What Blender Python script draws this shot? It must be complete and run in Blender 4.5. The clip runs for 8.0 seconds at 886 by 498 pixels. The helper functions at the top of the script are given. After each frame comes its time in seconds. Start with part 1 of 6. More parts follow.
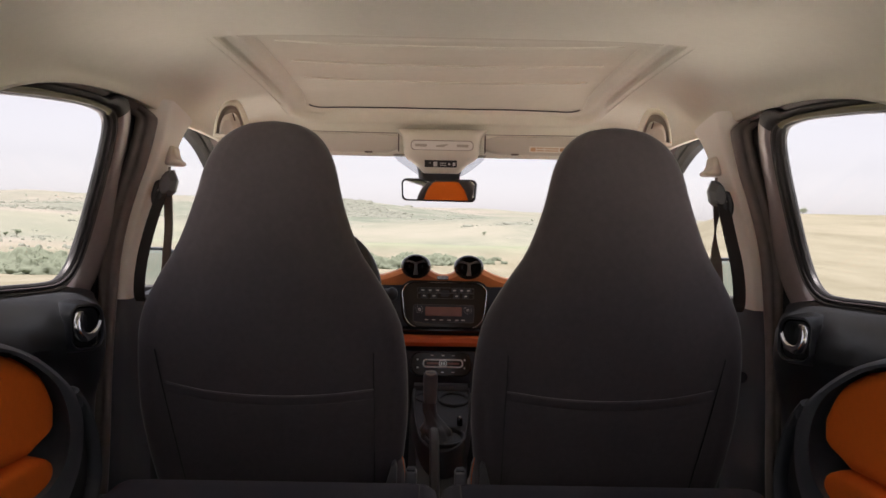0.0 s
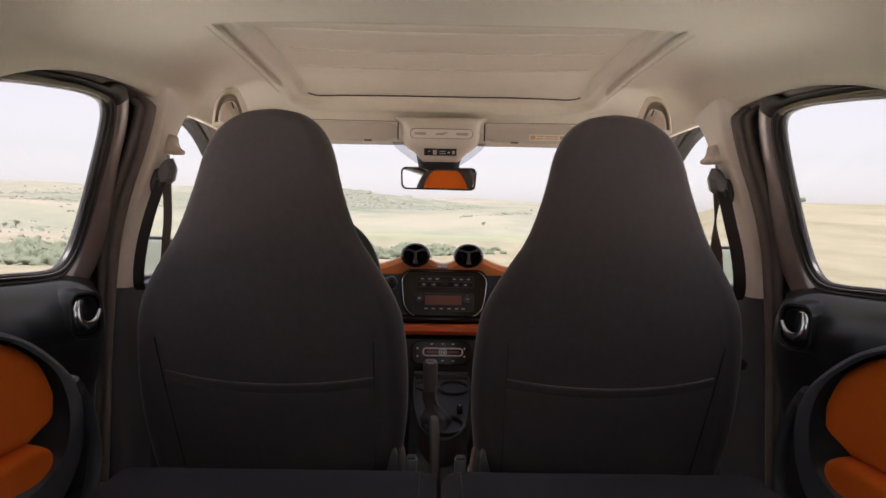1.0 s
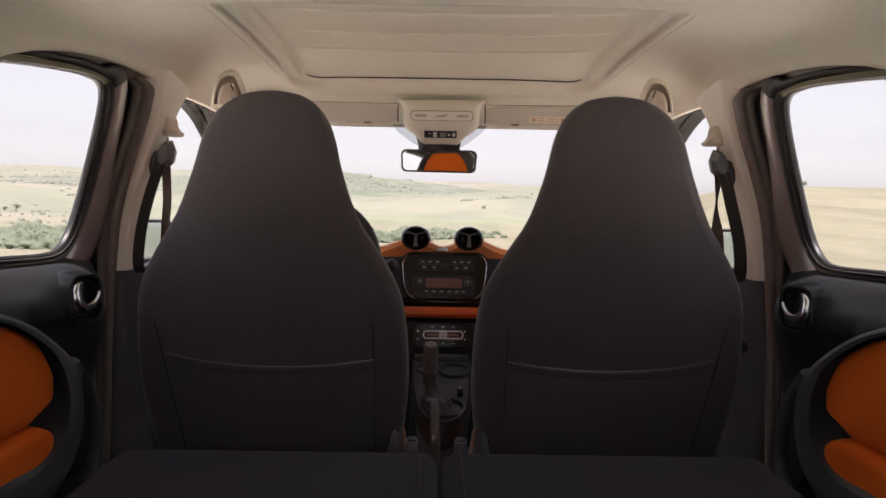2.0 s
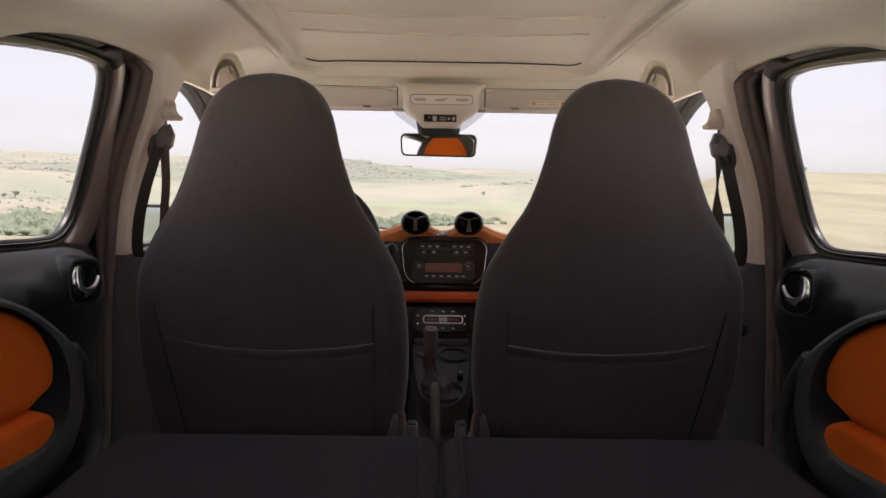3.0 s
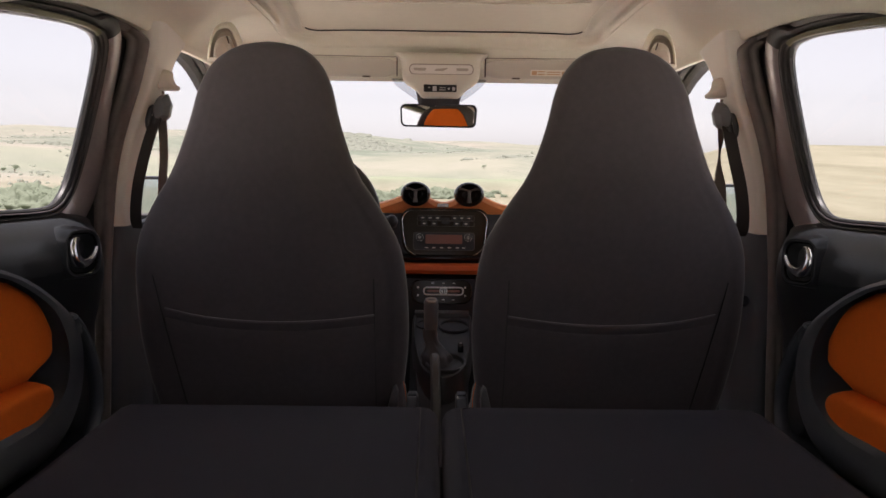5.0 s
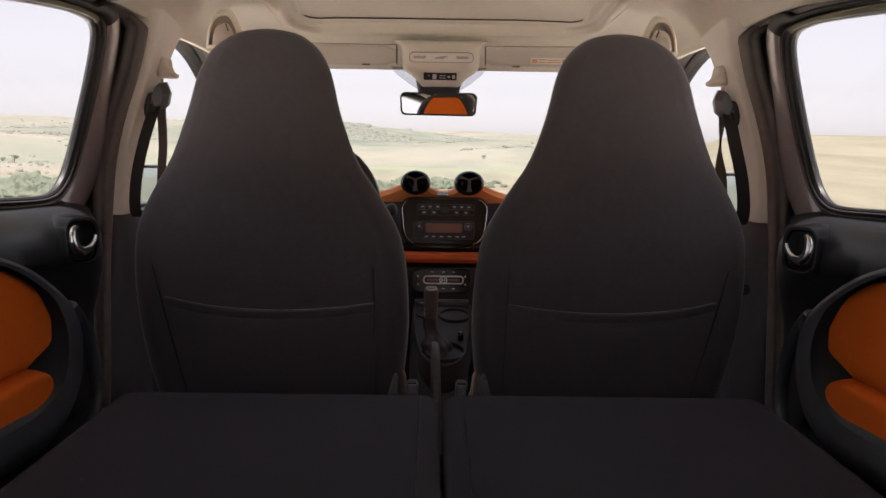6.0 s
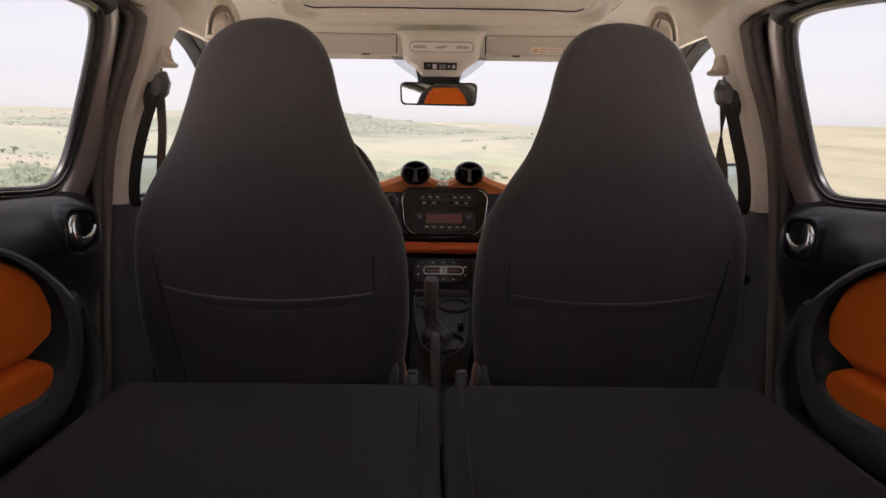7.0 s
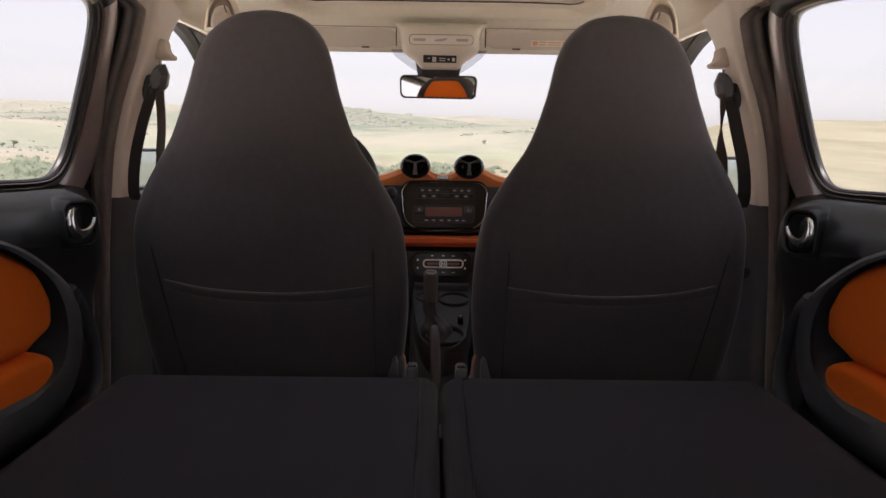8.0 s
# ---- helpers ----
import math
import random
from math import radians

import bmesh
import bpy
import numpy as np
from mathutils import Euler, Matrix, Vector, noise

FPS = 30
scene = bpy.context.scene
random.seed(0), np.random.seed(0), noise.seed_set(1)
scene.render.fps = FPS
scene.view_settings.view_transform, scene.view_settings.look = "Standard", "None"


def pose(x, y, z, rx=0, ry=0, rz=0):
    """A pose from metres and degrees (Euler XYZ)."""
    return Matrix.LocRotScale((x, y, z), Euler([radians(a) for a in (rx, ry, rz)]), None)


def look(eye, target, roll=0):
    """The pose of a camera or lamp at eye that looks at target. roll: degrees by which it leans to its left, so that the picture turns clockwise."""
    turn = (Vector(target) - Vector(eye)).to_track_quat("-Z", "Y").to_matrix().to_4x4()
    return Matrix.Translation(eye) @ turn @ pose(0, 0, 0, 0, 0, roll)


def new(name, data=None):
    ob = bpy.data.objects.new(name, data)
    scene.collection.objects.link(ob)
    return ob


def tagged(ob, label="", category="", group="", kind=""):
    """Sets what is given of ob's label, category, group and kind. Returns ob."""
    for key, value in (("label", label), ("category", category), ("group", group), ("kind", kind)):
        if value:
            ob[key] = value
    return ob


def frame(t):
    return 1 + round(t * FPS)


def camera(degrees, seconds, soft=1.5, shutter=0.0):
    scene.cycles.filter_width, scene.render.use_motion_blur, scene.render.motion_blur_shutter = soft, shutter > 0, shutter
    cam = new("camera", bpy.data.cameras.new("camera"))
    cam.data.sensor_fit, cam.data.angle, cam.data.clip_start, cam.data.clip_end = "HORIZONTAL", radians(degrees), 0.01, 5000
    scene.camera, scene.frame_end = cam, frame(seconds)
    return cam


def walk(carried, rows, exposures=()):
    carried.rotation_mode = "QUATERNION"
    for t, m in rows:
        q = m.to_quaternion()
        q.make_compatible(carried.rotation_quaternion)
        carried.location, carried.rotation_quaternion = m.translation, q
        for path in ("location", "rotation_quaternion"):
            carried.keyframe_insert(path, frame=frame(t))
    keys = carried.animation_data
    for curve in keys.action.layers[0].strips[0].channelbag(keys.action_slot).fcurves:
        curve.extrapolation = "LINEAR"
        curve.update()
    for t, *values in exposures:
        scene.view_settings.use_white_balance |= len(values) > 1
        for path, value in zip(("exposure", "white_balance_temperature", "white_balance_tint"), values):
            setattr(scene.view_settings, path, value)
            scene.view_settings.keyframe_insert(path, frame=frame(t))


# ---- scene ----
cam = camera(52.1, 8.0)
PATH = [
    (0, (-0.022, -0.108, 1.099), (-0.001, 1.891, 1.056), 1.1),
    (0.5, (-0.023, -0.107, 1.098), (-0.001, 1.892, 1.046), 1.0),
    (1, (-0.023, -0.105, 1.095), (0.0, 1.894, 1.03), 1.0),
    (1.5, (-0.022, -0.103, 1.094), (0.0, 1.895, 1.011), 1.0),
    (3, (-0.023, -0.096, 1.087), (0.001, 1.9, 0.956), 0.9),
    (3.5, (-0.022, -0.094, 1.086), (0.001, 1.901, 0.941), 0.9),
    (4, (-0.022, -0.091, 1.083), (0.001, 1.902, 0.922), 0.9),
    (4.5, (-0.022, -0.089, 1.082), (0.001, 1.903, 0.906), 0.8),
    (6, (-0.022, -0.084, 1.077), (0.002, 1.905, 0.866), 0.8),
    (6.5, (-0.021, -0.083, 1.075), (0.002, 1.905, 0.855), 0.8),
    (7, (-0.022, -0.081, 1.074), (0.002, 1.906, 0.844), 0.8),
    (7.5, (-0.022, -0.081, 1.073), (0.003, 1.905, 0.836), 0.8),
    (8, (-0.021, -0.08, 1.072), (0.003, 1.905, 0.829), 0.8),
]
walk(cam, [(t, look(eye, target, roll)) for t, eye, target, roll in PATH])

# ---- world, sun, exposure ----
SUN_TURN, SUN_HIGH = 180, 62
world = bpy.data.worlds.new("hazy_sky")
scene.world = world
world.use_nodes = True
wn = world.node_tree
sky = wn.nodes.new("ShaderNodeTexSky")
sky.sky_type = "NISHITA"
sky.sun_disc = False
sky.sun_elevation = radians(SUN_HIGH)
sky.sun_rotation = radians(SUN_TURN)
sky.air_density, sky.dust_density, sky.ozone_density = 1.0, 0.85, 1.0
wn.nodes["Background"].inputs["Strength"].default_value = 0.0345
pale_sky = wn.nodes.new("ShaderNodeHueSaturation")
pale_sky.inputs["Saturation"].default_value = 0.17
wn.links.new(sky.outputs[0], pale_sky.inputs["Color"])
wn.links.new(pale_sky.outputs[0], wn.nodes["Background"].inputs["Color"])
sun = new("sun", bpy.data.lights.new("sun", "SUN"))
sun.data.energy, sun.data.angle, sun.data.color = 4.35, radians(8), (1.0, 0.95, 0.88)
sun.matrix_world = look((60 * math.sin(radians(SUN_TURN)), 60 * math.cos(radians(SUN_TURN)), 60 * math.tan(radians(SUN_HIGH))), (0, 0, 0))
scene.view_settings.exposure = 2.20
scene.view_settings.use_white_balance = True
scene.view_settings.white_balance_temperature, scene.view_settings.white_balance_tint = 6540, 21


# ---- materials ----
def material(name, colour, rough=0.6, metal=0.0, second=None, scale=40.0, detail=4.0, bump=0.0, bump_scale=200.0,
             weave=0.0, specular=0.5, coat=0.0, sheen=0.0, random_tone=0.0, rough_var=0.08, fuzz=0.5):
    """A surface with a base colour mottled towards a second one, fine relief and uneven gloss."""
    m = bpy.data.materials.new(name)
    m.use_nodes = True
    t = m.node_tree
    n, l = t.nodes, t.links
    b = n["Principled BSDF"]
    co = n.new("ShaderNodeTexCoord")
    second = second or tuple(c * 0.75 for c in colour)
    no = n.new("ShaderNodeTexNoise")
    no.inputs["Scale"].default_value, no.inputs["Detail"].default_value = scale, detail
    l.new(co.outputs["Object"], no.inputs["Vector"])
    big = n.new("ShaderNodeTexNoise")
    big.inputs["Scale"].default_value, big.inputs["Detail"].default_value = scale * 0.11, 3
    l.new(co.outputs["Object"], big.inputs["Vector"])
    add = n.new("ShaderNodeMath")
    add.operation = "MULTIPLY_ADD"
    add.inputs[1].default_value = 0.5
    l.new(no.outputs["Fac"], add.inputs[0])
    half = n.new("ShaderNodeMath")
    half.operation = "MULTIPLY"
    half.inputs[1].default_value = 0.5
    l.new(big.outputs["Fac"], half.inputs[0])
    l.new(half.outputs[0], add.inputs[2])
    ramp = n.new("ShaderNodeValToRGB")
    ramp.color_ramp.elements[0].position, ramp.color_ramp.elements[1].position = 0.35, 0.65
    ramp.color_ramp.elements[0].color, ramp.color_ramp.elements[1].color = (*second, 1), (*colour, 1)
    l.new(add.outputs[0], ramp.inputs["Fac"])
    out = ramp.outputs["Color"]
    if random_tone:
        info = n.new("ShaderNodeObjectInfo")
        hsv = n.new("ShaderNodeHueSaturation")
        mr = n.new("ShaderNodeMapRange")
        mr.inputs["To Min"].default_value, mr.inputs["To Max"].default_value = 1 - random_tone, 1 + random_tone
        l.new(info.outputs["Random"], mr.inputs["Value"])
        l.new(mr.outputs["Result"], hsv.inputs["Value"])
        l.new(out, hsv.inputs["Color"])
        out = hsv.outputs["Color"]
    l.new(out, b.inputs["Base Color"])
    rr = n.new("ShaderNodeMapRange")
    rr.inputs["To Min"].default_value, rr.inputs["To Max"].default_value = max(0.02, rough - rough_var), min(1, rough + rough_var)
    l.new(big.outputs["Fac"], rr.inputs["Value"])
    l.new(rr.outputs["Result"], b.inputs["Roughness"])
    b.inputs["Metallic"].default_value = metal
    b.inputs["Specular IOR Level"].default_value = specular
    b.inputs["Coat Weight"].default_value = coat
    b.inputs["Sheen Weight"].default_value = sheen
    b.inputs["Sheen Roughness"].default_value = fuzz
    if bump:
        fine = n.new("ShaderNodeTexNoise")
        fine.inputs["Scale"].default_value, fine.inputs["Detail"].default_value = bump_scale, 2
        l.new(co.outputs["Object"], fine.inputs["Vector"])
        height = fine.outputs["Fac"]
        if weave:
            wv = n.new("ShaderNodeTexWave")
            wv.inputs["Scale"].default_value, wv.inputs["Distortion"].default_value = weave, 0.5
            l.new(co.outputs["Object"], wv.inputs["Vector"])
            mx = n.new("ShaderNodeMath")
            mx.operation = "ADD"
            l.new(height, mx.inputs[0])
            l.new(wv.outputs["Fac"], mx.inputs[1])
            height = mx.outputs[0]
        bp = n.new("ShaderNodeBump")
        bp.inputs["Strength"].default_value, bp.inputs["Distance"].default_value = bump, 0.001
        l.new(height, bp.inputs["Height"])
        l.new(bp.outputs["Normal"], b.inputs["Normal"])
    return m


HEADLINER = material("headliner_cloth", (0.84, 0.81, 0.69), 0.95, second=(0.81, 0.78, 0.66), scale=60, bump=0.25, bump_scale=900, specular=0.2)
BEIGE = material("beige_plastic", (0.735, 0.70, 0.605), 0.6, second=(0.705, 0.67, 0.575), scale=30, bump=0.1, bump_scale=700, specular=0.35)
SHADE = material("thin_beige_shade_cloth", (0.700, 0.655, 0.540), 0.95, second=(0.670, 0.627, 0.515), scale=60, bump=0.25, bump_scale=900, specular=0.2)
LENS = material("pale_lamp_lens", (0.84, 0.81, 0.76), 0.18, second=(0.82, 0.79, 0.74), scale=30)
BEIGE_SMOOTH = material("smooth_beige_plastic", (0.70, 0.64, 0.56), 0.35, second=(0.67, 0.61, 0.53), scale=30)
SEAT_CLOTH = material("charcoal_seat_cloth", (0.101, 0.089, 0.094), 0.90, second=(0.085, 0.075, 0.080), scale=90, bump=0.25, bump_scale=700, specular=0.30, sheen=0.45, fuzz=0.32)
FOLD_CLOTH = material("black_backrest_felt", (0.0245, 0.0245, 0.0415), 0.95, second=(0.0195, 0.0192, 0.0335), scale=120, bump=0.4, bump_scale=1100, specular=0.15, sheen=0.1)
ORANGE_CLOTH = material("orange_cloth", (0.92, 0.182, 0.016), 0.85, second=(0.86, 0.165, 0.014), scale=90, bump=0.25, bump_scale=800, specular=0.25)
# one orange plastic twice: darkened for shade below, paled for sheen above
ORANGE_SHADED = material("shaded_orange_plastic", (0.58, 0.108, 0.022), 0.45, second=(0.53, 0.098, 0.020), scale=60, bump=0.15, bump_scale=900)
ORANGE_PLASTIC = material("orange_plastic", (0.90, 0.32, 0.105), 0.5, second=(0.85, 0.295, 0.095), scale=60, bump=0.15, bump_scale=900)
BLACK = material("black_grained_plastic", (0.025, 0.029, 0.037), 0.5, second=(0.020, 0.023, 0.030), scale=60, bump=0.3, bump_scale=900)
BLACK_SOFT = material("soft_black_plastic", (0.031, 0.034, 0.039), 0.36, second=(0.026, 0.029, 0.033), scale=50, bump=0.15, bump_scale=1000)
RING = material("slate_black_soft_plastic", (0.098, 0.106, 0.122), 0.38, second=(0.086, 0.093, 0.108), scale=50, bump=0.15, bump_scale=1000)
LEVER = material("grey_black_lever_leather", (0.125, 0.130, 0.142), 0.38, second=(0.105, 0.110, 0.122), scale=60, bump=0.2, bump_scale=800)
BEIGE_PILLAR = material("pale_beige_plastic", (0.85, 0.83, 0.765), 0.55, second=(0.82, 0.80, 0.735), scale=30, bump=0.1, bump_scale=700, specular=0.35)
GLOSS = material("gloss_black_plastic", (0.012, 0.011, 0.011), 0.10, second=(0.010, 0.010, 0.010), scale=20, rough_var=0.04)
GREY = material("grey_pillar_plastic", (0.078, 0.092, 0.103), 0.42, second=(0.068, 0.080, 0.090), scale=50, bump=0.2, bump_scale=900)
RUBBER = material("black_rubber", (0.016, 0.015, 0.016), 0.5, second=(0.016, 0.016, 0.017), scale=80, bump=0.2, bump_scale=500)
SEAL = material("dusty_brown_seal_rubber", (0.225, 0.192, 0.184), 0.42, second=(0.168, 0.143, 0.136), scale=50, bump=0.2, bump_scale=500)
PAINT = material("brown_metallic_paint", (0.47, 0.405, 0.415), 0.34, 0.5, second=(0.40, 0.345, 0.352), scale=700, coat=0.5)
CHROME = material("satin_chrome", (0.72, 0.72, 0.73), 0.18, 1.0, second=(0.66, 0.66, 0.67), scale=30)
MIRROR = material("mirror_silver", (0.92, 0.92, 0.92), 0.02, 1.0, second=(0.91, 0.91, 0.91), scale=5, rough_var=0.0)
DOOR_MIRROR = material("dim_mirror_silver", (0.46, 0.52, 0.50), 0.04, 1.0, second=(0.44, 0.50, 0.48), scale=5, rough_var=0.0)
# the same webbing twice: paled where light falls, darkened for shade
WEBBING = material("belt_webbing", (0.20, 0.18, 0.165), 0.8, second=(0.165, 0.15, 0.138), scale=200, bump=0.4, bump_scale=900, weave=300)
STRAP_SHADED = material("shaded_belt_webbing", (0.040, 0.034, 0.033), 0.8, second=(0.032, 0.028, 0.027), scale=200, bump=0.4, bump_scale=900, weave=300)
WHITE_PRINT = material("pale_print", (0.78, 0.77, 0.75), 0.6)
LABEL_BLACK = material("black_label", (0.03, 0.028, 0.028), 0.5)
LABEL_CREAM = material("cream_label", (0.88, 0.83, 0.72), 0.6, second=(0.85, 0.80, 0.69))
LABEL_ORANGE = material("orange_label_print", (0.72, 0.47, 0.27), 0.6)
DISPLAY = material("unlit_reddish_display", (0.24, 0.095, 0.068), 0.3, second=(0.21, 0.082, 0.06), scale=20)
DULL = material("dull_grey_badge", (0.30, 0.25, 0.22), 0.4, 0.5)
SILVER = material("bright_silver", (0.80, 0.79, 0.78), 0.25, 0.9, second=(0.75, 0.74, 0.73), scale=40)


def glass_material(name, colour):
    m = bpy.data.materials.new(name)
    m.use_nodes = True
    t = m.node_tree
    n, l = t.nodes, t.links
    clear = n.new("ShaderNodeBsdfTransparent")
    clear.inputs["Color"].default_value = (*colour, 1)
    gloss = n.new("ShaderNodeBsdfGlossy")
    gloss.inputs["Roughness"].default_value = 0.02
    lw = n.new("ShaderNodeLayerWeight")
    lw.inputs["Blend"].default_value = 0.5
    pw = n.new("ShaderNodeMath")
    pw.operation = "POWER"
    pw.inputs[1].default_value = 4.0
    l.new(lw.outputs["Facing"], pw.inputs[0])
    fr = n.new("ShaderNodeMath")
    fr.operation = "MULTIPLY_ADD"
    fr.inputs[1].default_value, fr.inputs[2].default_value = 0.05, 0.003
    l.new(pw.outputs[0], fr.inputs[0])
    mx = n.new("ShaderNodeMixShader")
    l.new(fr.outputs[0], mx.inputs[0])
    l.new(clear.outputs[0], mx.inputs[1])
    l.new(gloss.outputs[0], mx.inputs[2])
    l.new(mx.outputs[0], n["Material Output"].inputs["Surface"])
    return m


# brown that puts the shade of gaps and recesses into the colour
RECESS_SHADE = material("recess_shade_brown", (0.42, 0.365, 0.30), 0.8, second=(0.30, 0.25, 0.205), scale=40)
thin_cloth = SHADE.node_tree.nodes.new("ShaderNodeBsdfTranslucent")
thin_cloth.inputs["Color"].default_value = (0.80, 0.72, 0.58, 1)
cloth_mix = SHADE.node_tree.nodes.new("ShaderNodeMixShader")
cloth_mix.inputs[0].default_value = 0.01
SHADE.node_tree.links.new(SHADE.node_tree.nodes["Principled BSDF"].outputs[0], cloth_mix.inputs[1])
SHADE.node_tree.links.new(thin_cloth.outputs[0], cloth_mix.inputs[2])
SHADE.node_tree.links.new(cloth_mix.outputs[0], SHADE.node_tree.nodes["Material Output"].inputs["Surface"])
# dark brown for the shade in slots and visor gaps, also the tab
GAP = material("gap_shade_and_tab_brown", (0.15, 0.125, 0.10), 0.9)
SWITCH = material("dull_beige_switch", (0.50, 0.455, 0.385), 0.5, second=(0.46, 0.42, 0.355))
VISOR = material("visor_beige_vinyl", (0.66, 0.625, 0.535), 0.6, second=(0.63, 0.595, 0.505), scale=40, bump=0.15, bump_scale=700, specular=0.3)
CONSOLE = material("black_console_plastic", (0.022, 0.023, 0.026), 0.45, second=(0.018, 0.019, 0.022), scale=60, bump=0.25, bump_scale=900)
PALE_GREY = material("pale_grey_hinge_cover", (0.13, 0.128, 0.134), 0.5, second=(0.11, 0.108, 0.114), scale=40)
LEATHER = material("black_boot_leather", (0.062, 0.062, 0.068), 0.42, second=(0.050, 0.050, 0.055), scale=80, bump=0.3, bump_scale=500)
VANE = material("grey_vane_plastic", (0.135, 0.128, 0.122), 0.28)
BOWL = material("black_bowl", (0.005, 0.005, 0.006), 0.18, specular=0.4, rough_var=0.03)
VENT_BLACK = material("vent_black_plastic", (0.012, 0.011, 0.011), 0.14, second=(0.010, 0.010, 0.010), scale=20, specular=0.55, rough_var=0.03)
# silver trim in white, with the bright chrome reflection put into the colour
SATIN = material("glint_white_silver", (0.86, 0.86, 0.87), 0.3, 0.0, second=(0.82, 0.82, 0.83), scale=40)
LIP = material("pale_grey_seal_lip", (0.13, 0.123, 0.124), 0.5, second=(0.10, 0.095, 0.096), scale=60, bump=0.1, bump_scale=500)
LIP_DARK = material("dark_grey_seal_lip", (0.065, 0.058, 0.062), 0.4, second=(0.05, 0.046, 0.05), scale=60, bump=0.1, bump_scale=500)
OLIVE = material("olive_reflection_trim", (0.215, 0.20, 0.125), 0.45, second=(0.17, 0.155, 0.095), scale=30, bump=0.1, bump_scale=600)
GLASS = glass_material("window_glass", (0.975, 0.98, 0.98))
ROOF_GLASS = glass_material("tinted_roof_glass", (0.30, 0.31, 0.31))
TINT = glass_material("smoky_glass", (0.80, 0.805, 0.82))
PANEL = material("dark_panel_plastic", (0.030, 0.023, 0.016), 0.16, second=(0.026, 0.020, 0.014), scale=20, specular=0.18)


# ---- building helpers ----
def thing(name, label, category, group="", kind=""):
    return tagged(new(name), label, category, group, kind)


def finish(bm, smooth=True):
    bmesh.ops.recalc_face_normals(bm, faces=bm.faces)
    for f in bm.faces:
        f.smooth = smooth
    return bm


def mesh_of(name, bm, mat):
    me = bpy.data.meshes.new(name)
    bm.to_mesh(me)
    bm.free()
    if mat:
        me.materials.append(mat)
    return me


def part(name, bm, mat, parent=None, label="", sharp=35.0):
    """One mesh object, as a part of its parent."""
    me = mesh_of(name, finish(bm), mat)
    me.set_sharp_from_angle(angle=radians(sharp))
    ob = new(name, me)
    if parent:
        ob.parent = parent
    if label:
        ob["label"] = label
    return ob


def curve(points, n=8, closed=False):
    """A smooth line through the points (Catmull-Rom), n steps a span."""
    p = [Vector(q) for q in points]
    out, count = [], len(p)
    spans = count if closed else count - 1
    for i in range(spans):
        if closed:
            a, b, c, d = p[i - 1], p[i], p[(i + 1) % count], p[(i + 2) % count]
        else:
            b, c = p[i], p[i + 1]
            a = p[i - 1] if i else b * 2 - c
            d = p[i + 2] if i + 2 < count else c * 2 - b
        for k in range(n):
            t = k / n
            out.append(0.5 * (2 * b + (c - a) * t + (2 * a - 5 * b + 4 * c - d) * t * t + (3 * b - a - 3 * c + d) * t ** 3))
    if not closed:
        out.append(p[-1].copy())
    return out


def table(rows):
    """A smooth function through rows of (argument, value)."""
    xs = [r[0] for r in rows]
    ys = [r[1] for r in rows]
    slopes = []
    for i in range(len(xs)):
        a, b = max(0, i - 1), min(len(xs) - 1, i + 1)
        slopes.append((ys[b] - ys[a]) / (xs[b] - xs[a]))

    def f(x):
        if x <= xs[0]:
            return ys[0]
        if x >= xs[-1]:
            return ys[-1]
        i = max(k for k in range(len(xs) - 1) if xs[k] <= x)
        h = xs[i + 1] - xs[i]
        t = (x - xs[i]) / h
        return ((2 * t ** 3 - 3 * t * t + 1) * ys[i] + (t ** 3 - 2 * t * t + t) * h * slopes[i]
                + (3 * t * t - 2 * t ** 3) * ys[i + 1] + (t ** 3 - t * t) * h * slopes[i + 1])
    return f


def loft(rings, around=True, ends=False, bm=None):
    """A skin over rings of equal count; around: each ring is closed."""
    bm = bm or bmesh.new()
    made = [[bm.verts.new(p) for p in ring] for ring in rings]
    count = len(made[0])
    for a, b in zip(made, made[1:]):
        for i in range(count if around else count - 1):
            j = (i + 1) % count
            bm.faces.new((a[i], a[j], b[j], b[i]))
    if ends:
        bm.faces.new(made[0])
        bm.faces.new(list(reversed(made[-1])))
    return bm


def thick(bm, depth):
    """Gives an open skin a thickness."""
    bmesh.ops.recalc_face_normals(bm, faces=bm.faces)
    bmesh.ops.solidify(bm, geom=bm.faces[:], thickness=depth)
    return bm


def sweep(path, section, axis, closed=False, ends=True, bm=None):
    """A section (a, b) carried along a path; a runs along the axis, b across it."""
    rings = []
    count = len(path)
    axis = Vector(axis).normalized()
    for i, p in enumerate(path):
        if closed:
            d = path[(i + 1) % count] - path[i - 1]
        else:
            d = path[min(count - 1, i + 1)] - path[max(0, i - 1)]
        side = d.normalized().cross(axis).normalized()
        up = side.cross(d.normalized()).normalized()
        rings.append([p + up * a + side * b for a, b in section])
    if closed:
        rings.append(rings[0])
    bm = loft(rings, True, ends and not closed, bm)
    if closed:
        bmesh.ops.remove_doubles(bm, verts=bm.verts, dist=1e-6)
    return bm


def oval(a, b, n=10, power=2.0):
    out = []
    for i in range(n):
        u = 2 * math.pi * i / n
        c, s = math.cos(u), math.sin(u)
        out.append((a * math.copysign(abs(c) ** (2 / power), c), b * math.copysign(abs(s) ** (2 / power), s)))
    return out


